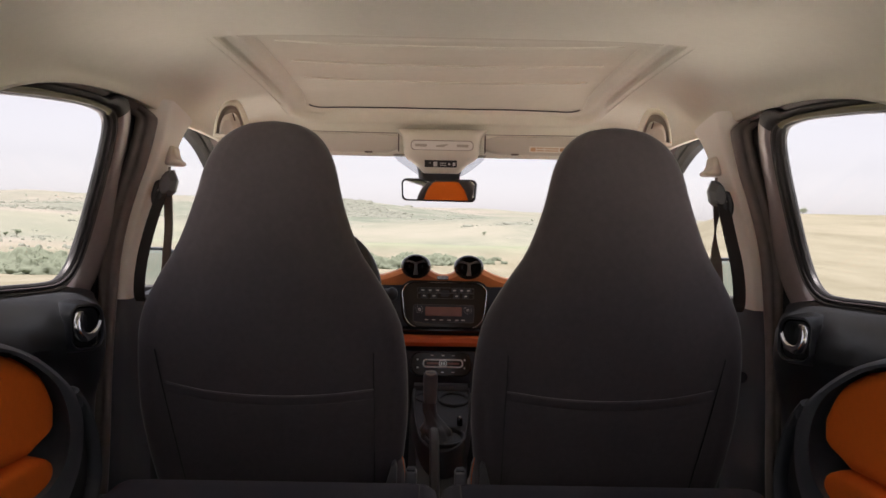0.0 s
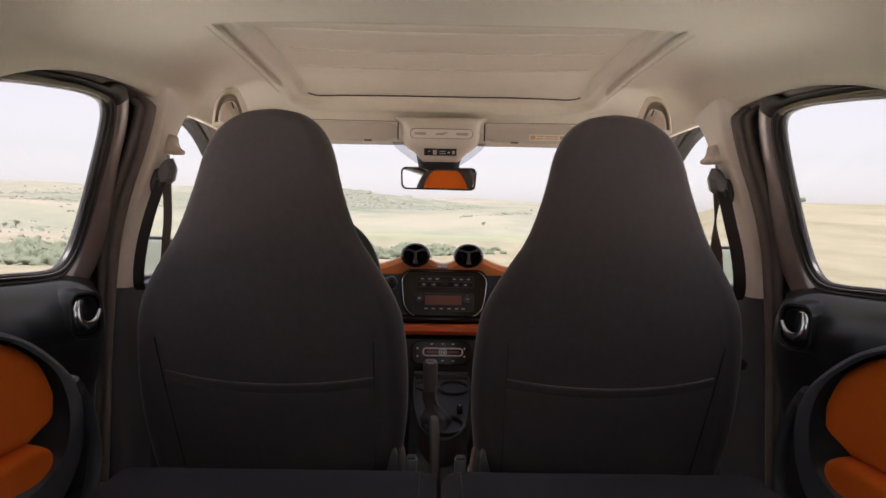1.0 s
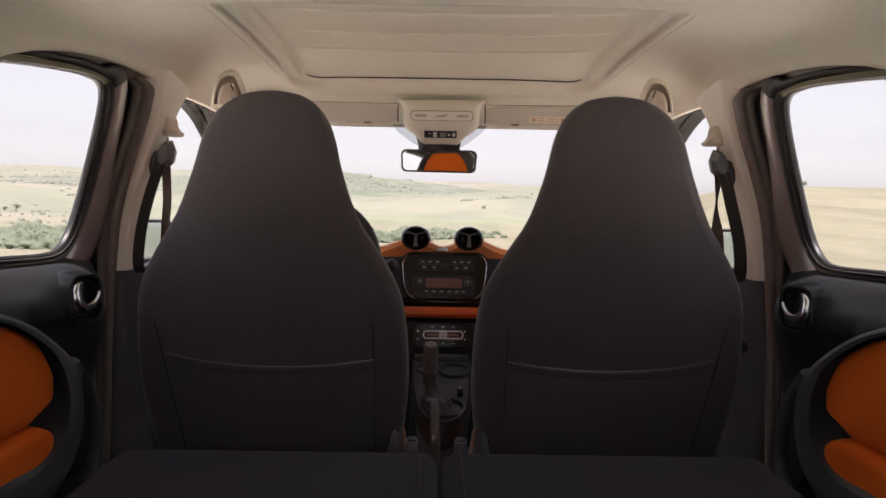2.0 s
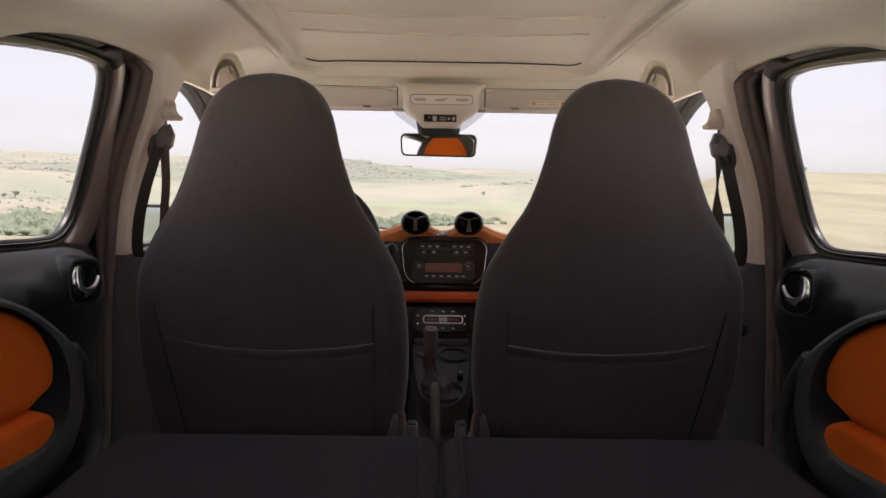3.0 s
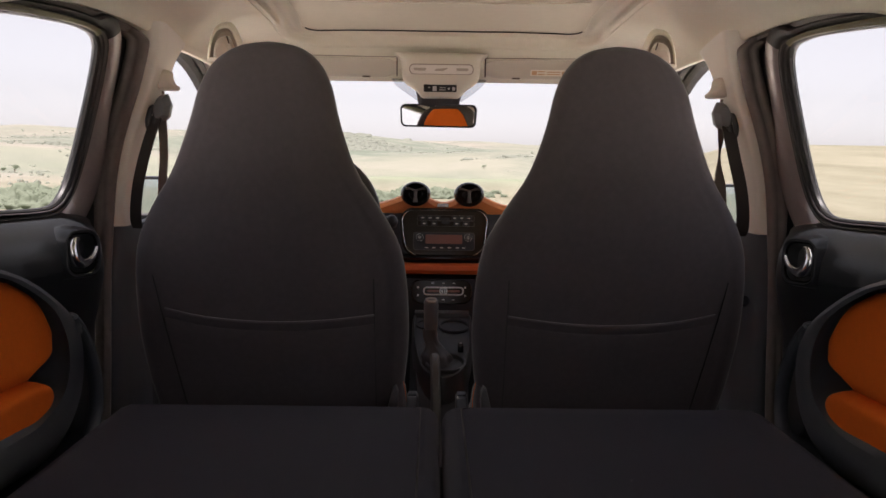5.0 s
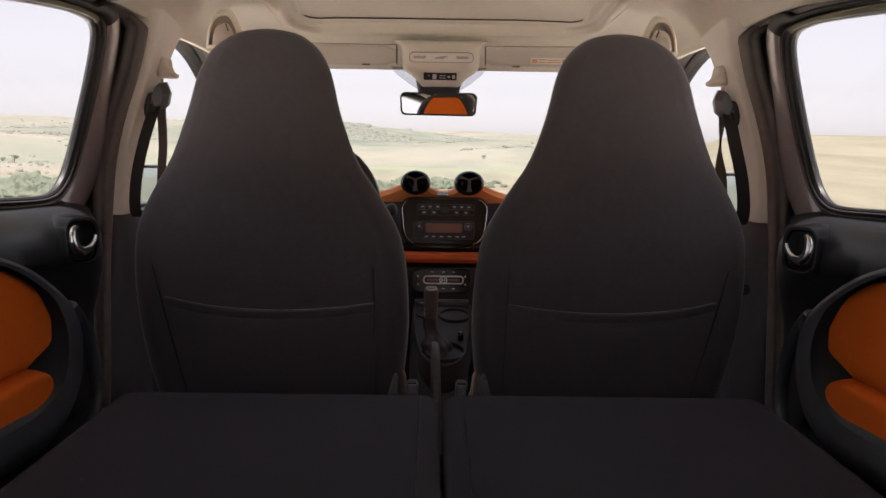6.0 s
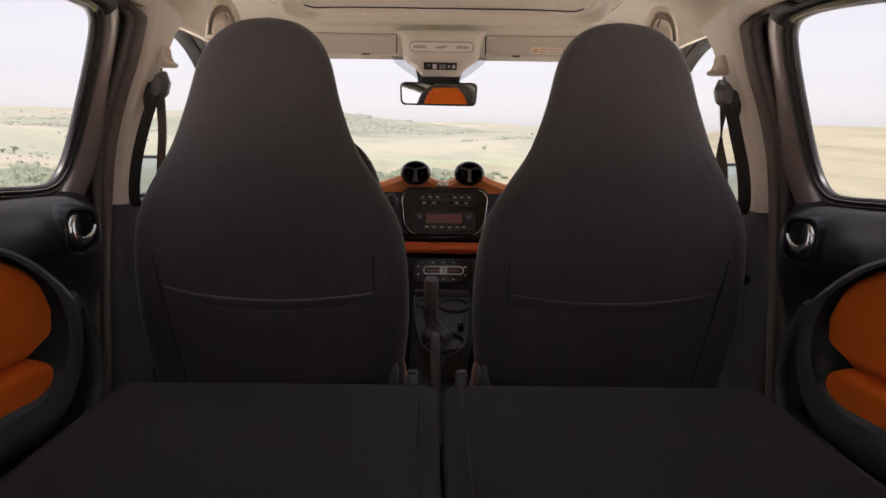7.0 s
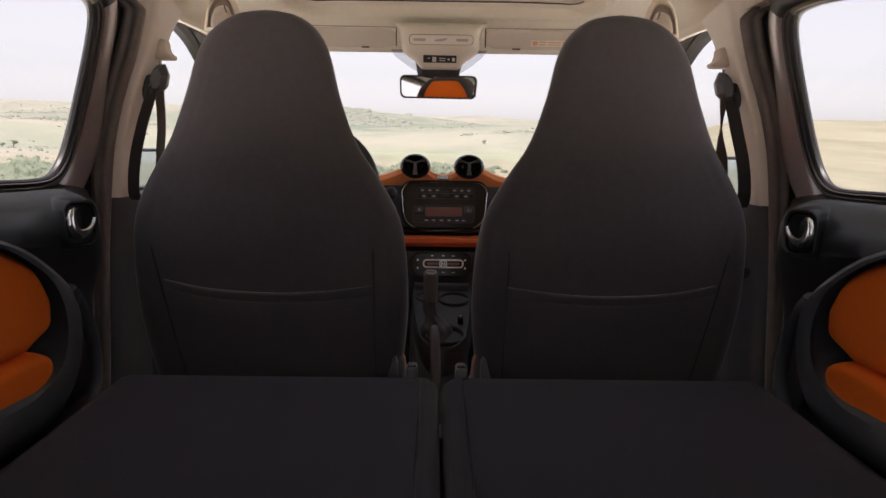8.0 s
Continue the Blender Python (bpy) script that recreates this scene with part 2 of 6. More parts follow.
def box(x0, x1, y0, y1, z0, z1, bevel=0.004, segments=2, bm=None):
    tmp = bmesh.new()
    bmesh.ops.create_cube(tmp, size=1)
    for v in tmp.verts:
        v.co = Vector((x0 + (v.co.x + 0.5) * (x1 - x0), y0 + (v.co.y + 0.5) * (y1 - y0), z0 + (v.co.z + 0.5) * (z1 - z0)))
    if bevel:
        bmesh.ops.bevel(tmp, geom=tmp.edges[:], offset=bevel, segments=segments, affect="EDGES", profile=0.5)
    if bm is None:
        return tmp
    me = bpy.data.meshes.new("tmp")
    tmp.to_mesh(me)
    tmp.free()
    bm.from_mesh(me)
    bpy.data.meshes.remove(me)
    return bm


def moved(bm, m):
    bmesh.ops.transform(bm, matrix=m, verts=bm.verts)
    return bm


def disc(r, depth, n=24, bevel=0.002):
    """A short round body along z, with softened rims."""
    rings = []
    for rad, z in ((r - bevel, 0), (r, bevel), (r, depth - bevel), (r - bevel, depth)):
        rings.append([Vector((rad * math.cos(2 * math.pi * i / n), rad * math.sin(2 * math.pi * i / n), z)) for i in range(n)])
    return loft(rings, True, True)


def torus(r, a, b, n=32, k=10):
    path = [Vector((r * math.cos(2 * math.pi * i / n), r * math.sin(2 * math.pi * i / n), 0)) for i in range(n)]
    return sweep(path, oval(a, b, k), (0, 0, 1), closed=True)


def rounded(w, h, r, n=6):
    """A rectangle with round corners, centred, as (u, v)."""
    out = []
    for cx, cy, a0 in ((w / 2 - r, h / 2 - r, 0), (-w / 2 + r, h / 2 - r, 90), (-w / 2 + r, -h / 2 + r, 180), (w / 2 - r, -h / 2 + r, 270)):
        for i in range(n + 1):
            a = radians(a0 + 90 * i / n)
            out.append((cx + r * math.cos(a), cy + r * math.sin(a)))
    return out


def slab(outline, depth, bevel=0.002):
    """A plate from an outline (u, v) in x and z, facing -y, its face at y = 0; edges softened."""
    cx = sum(p[0] for p in outline) / len(outline)
    cz = sum(p[1] for p in outline) / len(outline)

    def ring(inset, y):
        out = []
        for u, v in outline:
            d = Vector((u - cx, v - cz))
            d = d * max(0.0, 1 - inset / max(d.length, 1e-6))
            out.append(Vector((cx + d.x, y, cz + d.y)))
        return out
    return loft([ring(bevel, 0), ring(0, bevel), ring(0, depth)], True, True)


def offset_loop(loop, d):
    """A closed line in (y, z), moved outward by d."""
    out, count = [], len(loop)
    area = sum(loop[i - 1][0] * loop[i][1] - loop[i][0] * loop[i - 1][1] for i in range(count))
    sign = 1 if area > 0 else -1
    for i in range(count):
        a, b = loop[i - 1], loop[(i + 1) % count]
        t = Vector((b[0] - a[0], b[1] - a[1])).normalized()
        out.append((loop[i][0] + sign * t.y * d, loop[i][1] - sign * t.x * d))
    return out


# ---- the land outside ----
valley = table(((0, 0), (13, 0), (22, -0.35), (40, -1.3), (70, -2.9), (110, -4.6), (150, -4.2), (210, -2.9), (400, -2.4), (700, 1.5), (1100, 9), (1600, 21), (2300, 38), (3200, 46), (4600, 40)))
slope = table(((0, 0), (13, 0), (40, 0.6), (80, 2.2), (120, 3.75), (150, 4.3), (200, 4.4), (400, 2.0), (1000, 4), (2300, 26), (4600, 30)))
ridge = table(((-180, 20), (-60, 26), (-30, 44), (-27, 40), (-25.5, 36), (-24, 40), (-16, 34), (-8, 26), (-5, 24), (-2, 16), (2, 15), (7, 13), (14, 8), (30, 10), (60, 20), (180, 20)))


def eased(v, a, b):
    u = min(1.0, max(0.0, (v - a) / (b - a)))
    return u * u * (3 - 2 * u)


def land(x, y):
    """Height of the ground: a field on a rise, a shallow valley, and low hills far off."""
    r = math.hypot(x, y)
    a = math.degrees(math.atan2(x, y))
    w = eased(a, 9, 19) * (1 - eased(a, 90, 130))
    h = valley(r) * (1 - w) + slope(r) * w
    far = eased(r, 190, 520) * (1 - 0.75 * w)
    h += far * (10 * noise.noise((x * 0.0017, y * 0.0017, 2.0)) + 8 * noise.noise((x * 0.0048, y * 0.0038, 7.0)))
    for hb, hr, hh, hw in ((-8.2, 880, 15.5, 150), (6.5, 620, 9, 120), (-24, 900, 9, 200), (0.5, 520, -3, 130), (-1.0, 1200, 9, 200), (-27, 560, 5, 110)):
        d = math.hypot(x - hr * math.sin(radians(hb)), y - hr * math.cos(radians(hb)))
        h += hh * math.exp(-(d / hw) ** 2)
    h += ridge(a) * eased(r, 1300, 2500)
    near = min(1.0, r / 60) * 0.22
    return h + near * noise.noise((x * 0.05, y * 0.05, 5.0))


def field_material():
    m = bpy.data.materials.new("dry_fields")
    m.use_nodes = True
    t = m.node_tree
    n, l = t.nodes, t.links
    b = n["Principled BSDF"]
    b.inputs["Roughness"].default_value = 0.95
    b.inputs["Specular IOR Level"].default_value = 0.1
    co = n.new("ShaderNodeTexCoord")

    def fractal(scale, detail=5, stretch=(1, 1, 1)):
        mp = n.new("ShaderNodeMapping")
        mp.inputs["Scale"].default_value = stretch
        l.new(co.outputs["Object"], mp.inputs["Vector"])
        no = n.new("ShaderNodeTexNoise")
        no.inputs["Scale"].default_value, no.inputs["Detail"].default_value = scale, detail
        l.new(mp.outputs[0], no.inputs["Vector"])
        return no.outputs["Fac"]

    def ramp(fac, *stops):
        r = n.new("ShaderNodeValToRGB")
        e = r.color_ramp.elements
        e[0].position, e[0].color = stops[0][0], (*stops[0][1], 1)
        e[1].position, e[1].color = stops[-1][0], (*stops[-1][1], 1)
        for p, c in stops[1:-1]:
            e.new(p).color = (*c, 1)
        l.new(fac, r.inputs["Fac"])
        return r.outputs["Color"]

    def mix(fac, a, c):
        x = n.new("ShaderNodeMix")
        x.data_type = "RGBA"
        if isinstance(fac, float):
            x.inputs["Factor"].default_value = fac
        else:
            l.new(fac, x.inputs["Factor"])
        l.new(a, x.inputs["A"])
        l.new(c, x.inputs["B"])
        return x.outputs["Result"]

    def plot(scale, *stops):
        """Fields of one tone each, with uneven borders."""
        warp = n.new("ShaderNodeTexNoise")
        warp.inputs["Scale"].default_value, warp.inputs["Detail"].default_value = scale * 1.5, 3
        l.new(co.outputs["Object"], warp.inputs["Vector"])
        push = n.new("ShaderNodeVectorMath")
        push.operation = "MULTIPLY_ADD"
        push.inputs[1].default_value = (0.5 / scale, 0.5 / scale, 0)
        l.new(warp.outputs["Color"], push.inputs[0])
        l.new(co.outputs["Object"], push.inputs[2])
        vor = n.new("ShaderNodeTexVoronoi")
        vor.inputs["Scale"].default_value = scale
        l.new(push.outputs[0], vor.inputs["Vector"])
        sep = n.new("ShaderNodeSeparateColor")
        l.new(vor.outputs["Color"], sep.inputs[0])
        return ramp(sep.outputs[0], *stops)

    plots = plot(0.0042, (0.0, (0.215, 0.195, 0.142)), (0.3, (0.255, 0.232, 0.175)), (0.42, (0.140, 0.185, 0.105)), (0.55, (0.190, 0.195, 0.130)), (0.7, (0.245, 0.222, 0.168)), (0.85, (0.155, 0.200, 0.118)), (1.0, (0.225, 0.205, 0.15)))
    patch = ramp(fractal(0.012, 8), (0.40, (0.148, 0.157, 0.111)), (0.50, (0.203, 0.192, 0.135)), (0.62, (0.250, 0.224, 0.164)))
    scrub = ramp(fractal(0.06, 6), (0.44, (0.148, 0.153, 0.107)), (0.56, (0.234, 0.212, 0.156)))
    base = mix(0.12, mix(0.40, plots, patch), scrub)
    thicket = ramp(fractal(0.010, 10), (0.44, (0.0, 0.0, 0.0)), (0.62, (0.75, 0.75, 0.75)))
    woods = ramp(fractal(0.11, 5), (0.40, (0.108, 0.134, 0.096)), (0.60, (0.168, 0.186, 0.134)))
    base = mix(thicket, base, woods)
    def area(bearing, r, full, none, rough):
        """One around a place, falling to nothing with an uneven border."""
        x, y = r * math.sin(radians(bearing)), r * math.cos(radians(bearing))
        flat = n.new("ShaderNodeVectorMath")
        flat.operation = "MULTIPLY_ADD"
        flat.inputs[1].default_value, flat.inputs[2].default_value = (1, 1, 0), (-x, -y, 0)
        l.new(co.outputs["Object"], flat.inputs[0])
        far = n.new("ShaderNodeVectorMath")
        far.operation = "LENGTH"
        l.new(flat.outputs[0], far.inputs[0])
        jag = n.new("ShaderNodeMath")
        jag.operation = "MULTIPLY_ADD"
        jag.inputs[1].default_value = rough
        l.new(fractal(0.02, 8), jag.inputs[0])
        l.new(far.outputs["Value"], jag.inputs[2])
        edge = n.new("ShaderNodeMapRange")
        edge.interpolation_type = "SMOOTHSTEP"
        edge.inputs["From Min"].default_value, edge.inputs["From Max"].default_value = full + rough / 2, none + rough / 2
        edge.inputs["To Min"].default_value, edge.inputs["To Max"].default_value = 0.85, 0.0
        l.new(jag.outputs[0], edge.inputs["Value"])
        return edge.outputs["Result"]

    grove = ramp(fractal(0.05, 8), (0.36, (0.088, 0.122, 0.082)), (0.52, (0.122, 0.158, 0.108)), (0.66, (0.190, 0.194, 0.146)))
    base = mix(area(-8.2, 850, 190, 300, 170), base, grove)
    meadow = ramp(fractal(0.03, 7), (0.35, (0.125, 0.190, 0.080)), (0.65, (0.176, 0.225, 0.112)))
    base = mix(area(6.0, 330, 90, 190, 120), base, meadow)
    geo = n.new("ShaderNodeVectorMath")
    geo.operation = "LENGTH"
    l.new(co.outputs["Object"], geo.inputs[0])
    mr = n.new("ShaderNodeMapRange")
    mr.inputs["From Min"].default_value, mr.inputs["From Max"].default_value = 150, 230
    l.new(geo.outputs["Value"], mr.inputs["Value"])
    grain = ramp(fractal(1.6, 8, (1.0, 0.30, 1)), (0.34, (0.100, 0.095, 0.066)), (0.66, (0.150, 0.142, 0.108)))
    straw = ramp(fractal(0.22, 8, (1.0, 0.18, 1)), (0.34, (0.098, 0.092, 0.064)), (0.50, (0.126, 0.119, 0.087)), (0.66, (0.158, 0.148, 0.112)))
    near = mix(0.38, straw, grain)
    # unseen pale patch added round and behind the car to bounce light inside
    bounce_ground = ramp(fractal(2.0, 6), (0.3, (0.57, 0.54, 0.49)), (0.7, (0.67, 0.64, 0.585)))
    bounce_dist = n.new("ShaderNodeVectorMath")
    bounce_dist.operation = "DISTANCE"
    bounce_dist.inputs[1].default_value = (-4, -9, 0)
    l.new(co.outputs["Object"], bounce_dist.inputs[0])
    tr = n.new("ShaderNodeMapRange")
    tr.inputs["From Min"].default_value, tr.inputs["From Max"].default_value = 15, 18.5
    l.new(bounce_dist.outputs["Value"], tr.inputs["Value"])
    near = mix(tr.outputs["Result"], bounce_ground, near)
    # haze put into the far fields' colour by dulling it
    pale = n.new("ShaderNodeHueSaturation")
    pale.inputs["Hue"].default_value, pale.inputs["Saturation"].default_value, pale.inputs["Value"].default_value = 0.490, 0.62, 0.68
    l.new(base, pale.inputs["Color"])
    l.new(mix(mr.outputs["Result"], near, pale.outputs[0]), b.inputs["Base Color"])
    return m


def build_ground():
    bm = bmesh.new()
    radii = [0.05] + [2.5 * 1.055 ** i for i in range(142)]
    radii = [r for r in radii if r < 4700]
    turns = [-38 + 0.3 * i for i in range(254)] + [40 + 4 * i for i in range(1, 70)]
    turns = [radians(a) for a in turns if a < 320]
    rings = [[Vector((r * math.sin(a), r * math.cos(a), land(r * math.sin(a), r * math.cos(a)))) for a in turns] for r in radii]
    loft(rings, True, False, bm)
    bm.faces.new([v for v in bm.verts[:len(turns)]])
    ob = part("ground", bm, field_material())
    return tagged(ob, "dry straw fields rolling to far hills faded for haze", "ground", kind="structure")


build_ground()



def leafy(name, colour, second, scale):
    """Foliage that lets part of the light through."""
    m = material(name, colour, 0.8, second=second, scale=scale, specular=0.15)
    n, l = m.node_tree.nodes, m.node_tree.links
    thin = n.new("ShaderNodeBsdfTranslucent")
    thin.inputs["Color"].default_value = (colour[0] * 1.15, colour[1] * 1.2, colour[2] * 1.05, 1)
    mx = n.new("ShaderNodeMixShader")
    mx.inputs[0].default_value = 0.5
    l.new(n["Principled BSDF"].outputs[0], mx.inputs[1])
    l.new(thin.outputs[0], mx.inputs[2])
    l.new(mx.outputs[0], n["Material Output"].inputs["Surface"])
    return m


# leaf colours are paled for haze, the far ones greyer still
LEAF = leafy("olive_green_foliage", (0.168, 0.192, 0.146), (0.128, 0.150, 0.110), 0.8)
LEAF_FAR = leafy("haze_paled_foliage", (0.205, 0.216, 0.186), (0.170, 0.182, 0.154), 0.05)
BARK = material("grey_brown_bark", (0.14, 0.11, 0.085), 0.9, second=(0.09, 0.07, 0.055), scale=6)


def leaf_quads(rng, verts, faces, centre, size, count, leaf):
    """Leaf clumps scattered through an uneven rounded crown."""
    cx, cy, cz = centre
    lobes = [(rng.uniform(-0.55, 0.55), rng.uniform(-0.55, 0.55), rng.uniform(-0.15, 0.5), rng.uniform(0.35, 0.65)) for _ in range(6)]
    for _ in range(count):
        lx, ly, lz, lr = rng.choice(lobes)
        d = Vector((rng.gauss(0, 1), rng.gauss(0, 1), rng.gauss(0, 1))).normalized() * lr * rng.uniform(0.35, 1.0)
        p = Vector((cx + (lx + d.x) * size[0], cy + (ly + d.y) * size[1], max(cz - size[2], cz + (lz + d.z) * size[2])))
        a = (Vector((rng.gauss(0, 1), rng.gauss(0, 1), rng.gauss(0, 1))).normalized() + Vector((0, -2.0, 2.6))).normalized()
        b = a.orthogonal().normalized()
        c = a.cross(b)
        s = leaf * rng.uniform(0.6, 1.3)
        k = len(verts)
        verts += [p + b * s, p + c * s * 0.7, p - b * s, p - c * s * 0.7]
        faces.append((k, k + 1, k + 2, k + 3))


def clump(rng, verts, faces, foot, size, n=36, m=14):
    """The dense heart of a bush: a lumpy dome."""
    k = len(verts)
    seed = rng.uniform(0, 99)
    for j in range(m + 1):
        v = math.pi / 2 * j / m
        for i in range(n):
            u = 2 * math.pi * i / n
            d = Vector((math.cos(u) * math.cos(v), math.sin(u) * math.cos(v), math.sin(v)))
            f = 1 + 0.40 * noise.noise(d * 2.3 + Vector((seed, 0, 0))) + 0.24 * noise.noise(d * 6.0 + Vector((0, seed, 0))) + 0.12 * noise.noise(d * 14.0 + Vector((0, 0, seed)))
            verts.append(Vector((foot[0] + d.x * size[0] * f, foot[1] + d.y * size[1] * f, foot[2] + d.z * size[2] * f)))
    for j in range(m):
        for i in range(n):
            faces.append((k + j * n + i, k + j * n + (i + 1) % n, k + (j + 1) * n + (i + 1) % n, k + (j + 1) * n + i))


def mesh_from(name, verts, faces, mat):
    me = bpy.data.meshes.new(name)
    me.from_pydata([tuple(v) for v in verts], [], faces)
    me.materials.append(mat)
    me.polygons.foreach_set("use_smooth", [True] * len(me.polygons))
    return me


def at_bearing(bearing, r):
    x, y = r * math.sin(radians(bearing)), r * math.cos(radians(bearing))
    return x, y, land(x, y)


def build_scrub_band():
    """A band of olive scrub along the valley edge."""
    rng = random.Random(4)
    verts, faces = [], []
    b = -38.0
    while b < 4.6:
        r = 118 + 9 * math.sin(b * 0.35) + rng.uniform(-5, 6) + (22 if b > -9 else 0)
        thin = 0.55 if b > 1.5 else 1.0
        x, y, z = at_bearing(b, r)
        h = rng.uniform(0.8, 2.1) * thin * (1.3 if b < -18 else 1.0)
        clump(rng, verts, faces, (x, y, z - 0.1), (h * 1.25, h * 1.0, h * 0.95))
        clump(rng, verts, faces, (x + rng.uniform(-1, 1) * h, y - 0.3 * h, z - 0.1), (h * 0.75, h * 0.7, h * rng.uniform(0.45, 0.75)))
        leaf_quads(rng, verts, faces, (x, y, z + h * 0.50), (h * 1.45, h * 1.2, h * 0.80), 300, 0.085)
        b += rng.uniform(0.28, 0.6)
    ob = new("scrub_band", mesh_from("scrub_band", verts, faces, LEAF))
    return tagged(ob, "band of olive green scrub along the valley edge", "scrub", kind="stuff")


def build_far_woods():
    """Hedges, scattered bushes and wooded patches on the far slopes."""
    rng = random.Random(9)
    verts, faces = [], []
    # hedges and copses, as runs of low uneven domes
    for b0, r0, turn, count, tall in ((-3.2, 640, 84, 22, 2.2), (1.6, 560, 66, 34, 2.4), (2.6, 760, 78, 26, 2.6), (-26.5, 330, 88, 16, 1.5), (-27.5, 400, 92, 10, 1.7), (-24.0, 620, 80, 30, 3.0), (3.5, 430, 62, 26, 1.6), (-30, 800, 90, 40, 3.6), (-28, 640, 100, 20, 3.2)):
        x, y, z = at_bearing(b0, r0)
        for k in range(count):
            px = x + math.sin(radians(turn + b0)) * k * 3.4 + rng.uniform(-3, 3)
            py = y + math.cos(radians(turn + b0)) * k * 3.4 + rng.uniform(-6, 6)
            h = tall * rng.uniform(0.25, 0.75) * (0.65 + 0.35 * math.sin(k * 0.6 + b0))
            clump(rng, verts, faces, (px, py, land(px, py) - 0.2), (h * rng.uniform(1.4, 3.2), h * 1.6, h), 14, 5)
            leaf_quads(rng, verts, faces, (px, py, land(px, py) + h * 0.5), (h * 2.4, h * 1.6, h * 0.8), 24, h * 0.18)
    # rows of young bushes on the left slope, and scattered ones
    for row in range(3):
        for k in range(20):
            px, py, pz = at_bearing(-31 + 0.55 * k + rng.uniform(-0.22, 0.22), 180 + 30 * row + rng.uniform(-10, 10))
            h = rng.uniform(0.25, 0.7)
            clump(rng, verts, faces, (px, py, pz - 0.1), (h * rng.uniform(0.7, 1.3), h * 0.9, h * 1.1), 12, 5)
    for b0, b1, r0, r1, count in ((-34, -17, 240, 700, 130), (-9, 9, 300, 640, 55)):
        for _ in range(count):
            px, py, pz = at_bearing(rng.uniform(b0, b1), rng.uniform(r0, r1))
            if noise.noise((px * 0.02, py * 0.02, 1.0)) < rng.uniform(-0.25, 0.15):
                continue
            h = rng.uniform(0.3, 0.8) * math.hypot(px, py) / 400
            for _ in range(rng.choice((1, 2, 3, 5))):
                qx, qy, q = px + rng.uniform(-2.5, 2.5) * h, py + rng.uniform(-4, 4) * h, h * rng.uniform(0.5, 1.1)
                clump(rng, verts, faces, (qx, qy, land(qx, qy) - 0.1), (q * rng.uniform(0.9, 1.5), q * 1.2, q * 1.1), 12, 5)
                leaf_quads(rng, verts, faces, (qx, qy, land(qx, qy) + q * 0.5), (q * 1.5, q * 1.3, q * 0.8), 20, q * 0.16)
    # woods on the hill and the ridges
    for b0, b1, r0, r1, count, tall in ((-13, -1.5, 680, 900, 2600, 1.9), (-2.0, 3.5, 740, 1000, 300, 1.2), (-31, -21, 900, 2000, 700, 2.4), (-20, -10, 1200, 2000, 200, 3.0)):
        for _ in range(count):
            px, py, pz = at_bearing(rng.uniform(b0, b1), rng.uniform(r0, r1))
            if noise.noise((px * 0.014, py * 0.014, 4.0)) + 0.5 * noise.noise((px * 0.05, py * 0.05, 8.0)) < rng.uniform(-0.30, 0.15):
                continue
            h = tall * rng.uniform(0.3, 1.0)
            clump(rng, verts, faces, (px, py, pz - 0.4), (h * rng.uniform(1.2, 2.6), h * 2.0, h), 10, 4)
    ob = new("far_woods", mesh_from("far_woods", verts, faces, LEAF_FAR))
    return tagged(ob, "grey green hedges and woods on the far slopes, paled for haze", "woods", kind="stuff")


def build_tree(bearing, r, height, seed):
    rng = random.Random(seed)
    tree = thing("tree", "small dark green tree standing alone in the fields", "tree", "lone trees")
    x, y, z = at_bearing(bearing, r)
    rings = []
    for k, (h, w) in enumerate(((-0.1, 0.05), (0.15, 0.04), (0.4, 0.03), (0.7, 0.012))):
        rings.append([Vector((w * height * math.cos(2 * math.pi * i / 8) + 0.02 * k * height * rng.uniform(-1, 1), w * height * math.sin(2 * math.pi * i / 8), h * height)) for i in range(8)])
    bm = loft(rings, True, True)
    for _ in range(5):
        a = rng.uniform(0, 6.28)
        d = Vector((math.cos(a), math.sin(a), 0.9)) * height * 0.32
        sweep([Vector((0, 0, height * 0.3)), Vector((0, 0, height * 0.3)) + d * 0.5, Vector((0, 0, height * 0.3)) + d], oval(0.012 * height, 0.012 * height, 5), (0.3, 0.2, 1), bm=bm)
    part("trunk", bm, BARK, tree)
    verts, faces = [], []
    leaf_quads(rng, verts, faces, (0, 0, height * 0.48), (height * 0.62, height * 0.62, height * 0.46), 700, height * 0.04)
    crown = new("crown", mesh_from("crown", verts, faces, LEAF))
    crown.parent = tree
    tree.matrix_world = Matrix.Translation((x, y, z))
    return tree


build_scrub_band()
build_far_woods()
for bearing, r, height, seed in ((-24.6, 300, 2.8, 1), (-25.2, 420, 2.6, 2), (22.2, 150, 1.4, 3), (3.2, 520, 2.6, 5)):
    build_tree(bearing, r, height, seed)


# ---- the car's shell ----
def glass_x(z):
    """How far the side glass stands from the middle, leaning in towards the roof."""
    return 0.69 - 0.27 * (z - 1.0)


edge_z = table(((-0.3, 1.10), (0.80, 1.14), (0.95, 1.225), (1.05, 1.262), (1.12, 1.284), (1.20, 1.304), (1.36, 1.327), (1.55, 1.337), (1.70, 1.334), (1.82, 1.331), (1.93, 1.324), (2.05, 1.324), (2.25, 1.314), (2.45, 1.28)))
edge_x = table(((-0.3, 0.60), (1.0, 0.594), (1.2, 0.586), (1.6, 0.577), (1.82, 0.572), (2.1, 0.565), (2.45, 0.54)))
crown_z = table(((-0.3, 1.402), (0.6, 1.410), (1.2, 1.4135), (1.7, 1.416), (2.05, 1.410), (2.255, 1.394), (2.31, 1.355), (2.375, 1.297)))
SUN_X, SUN_Y0, SUN_Y1 = 0.392, 1.39, 2.262


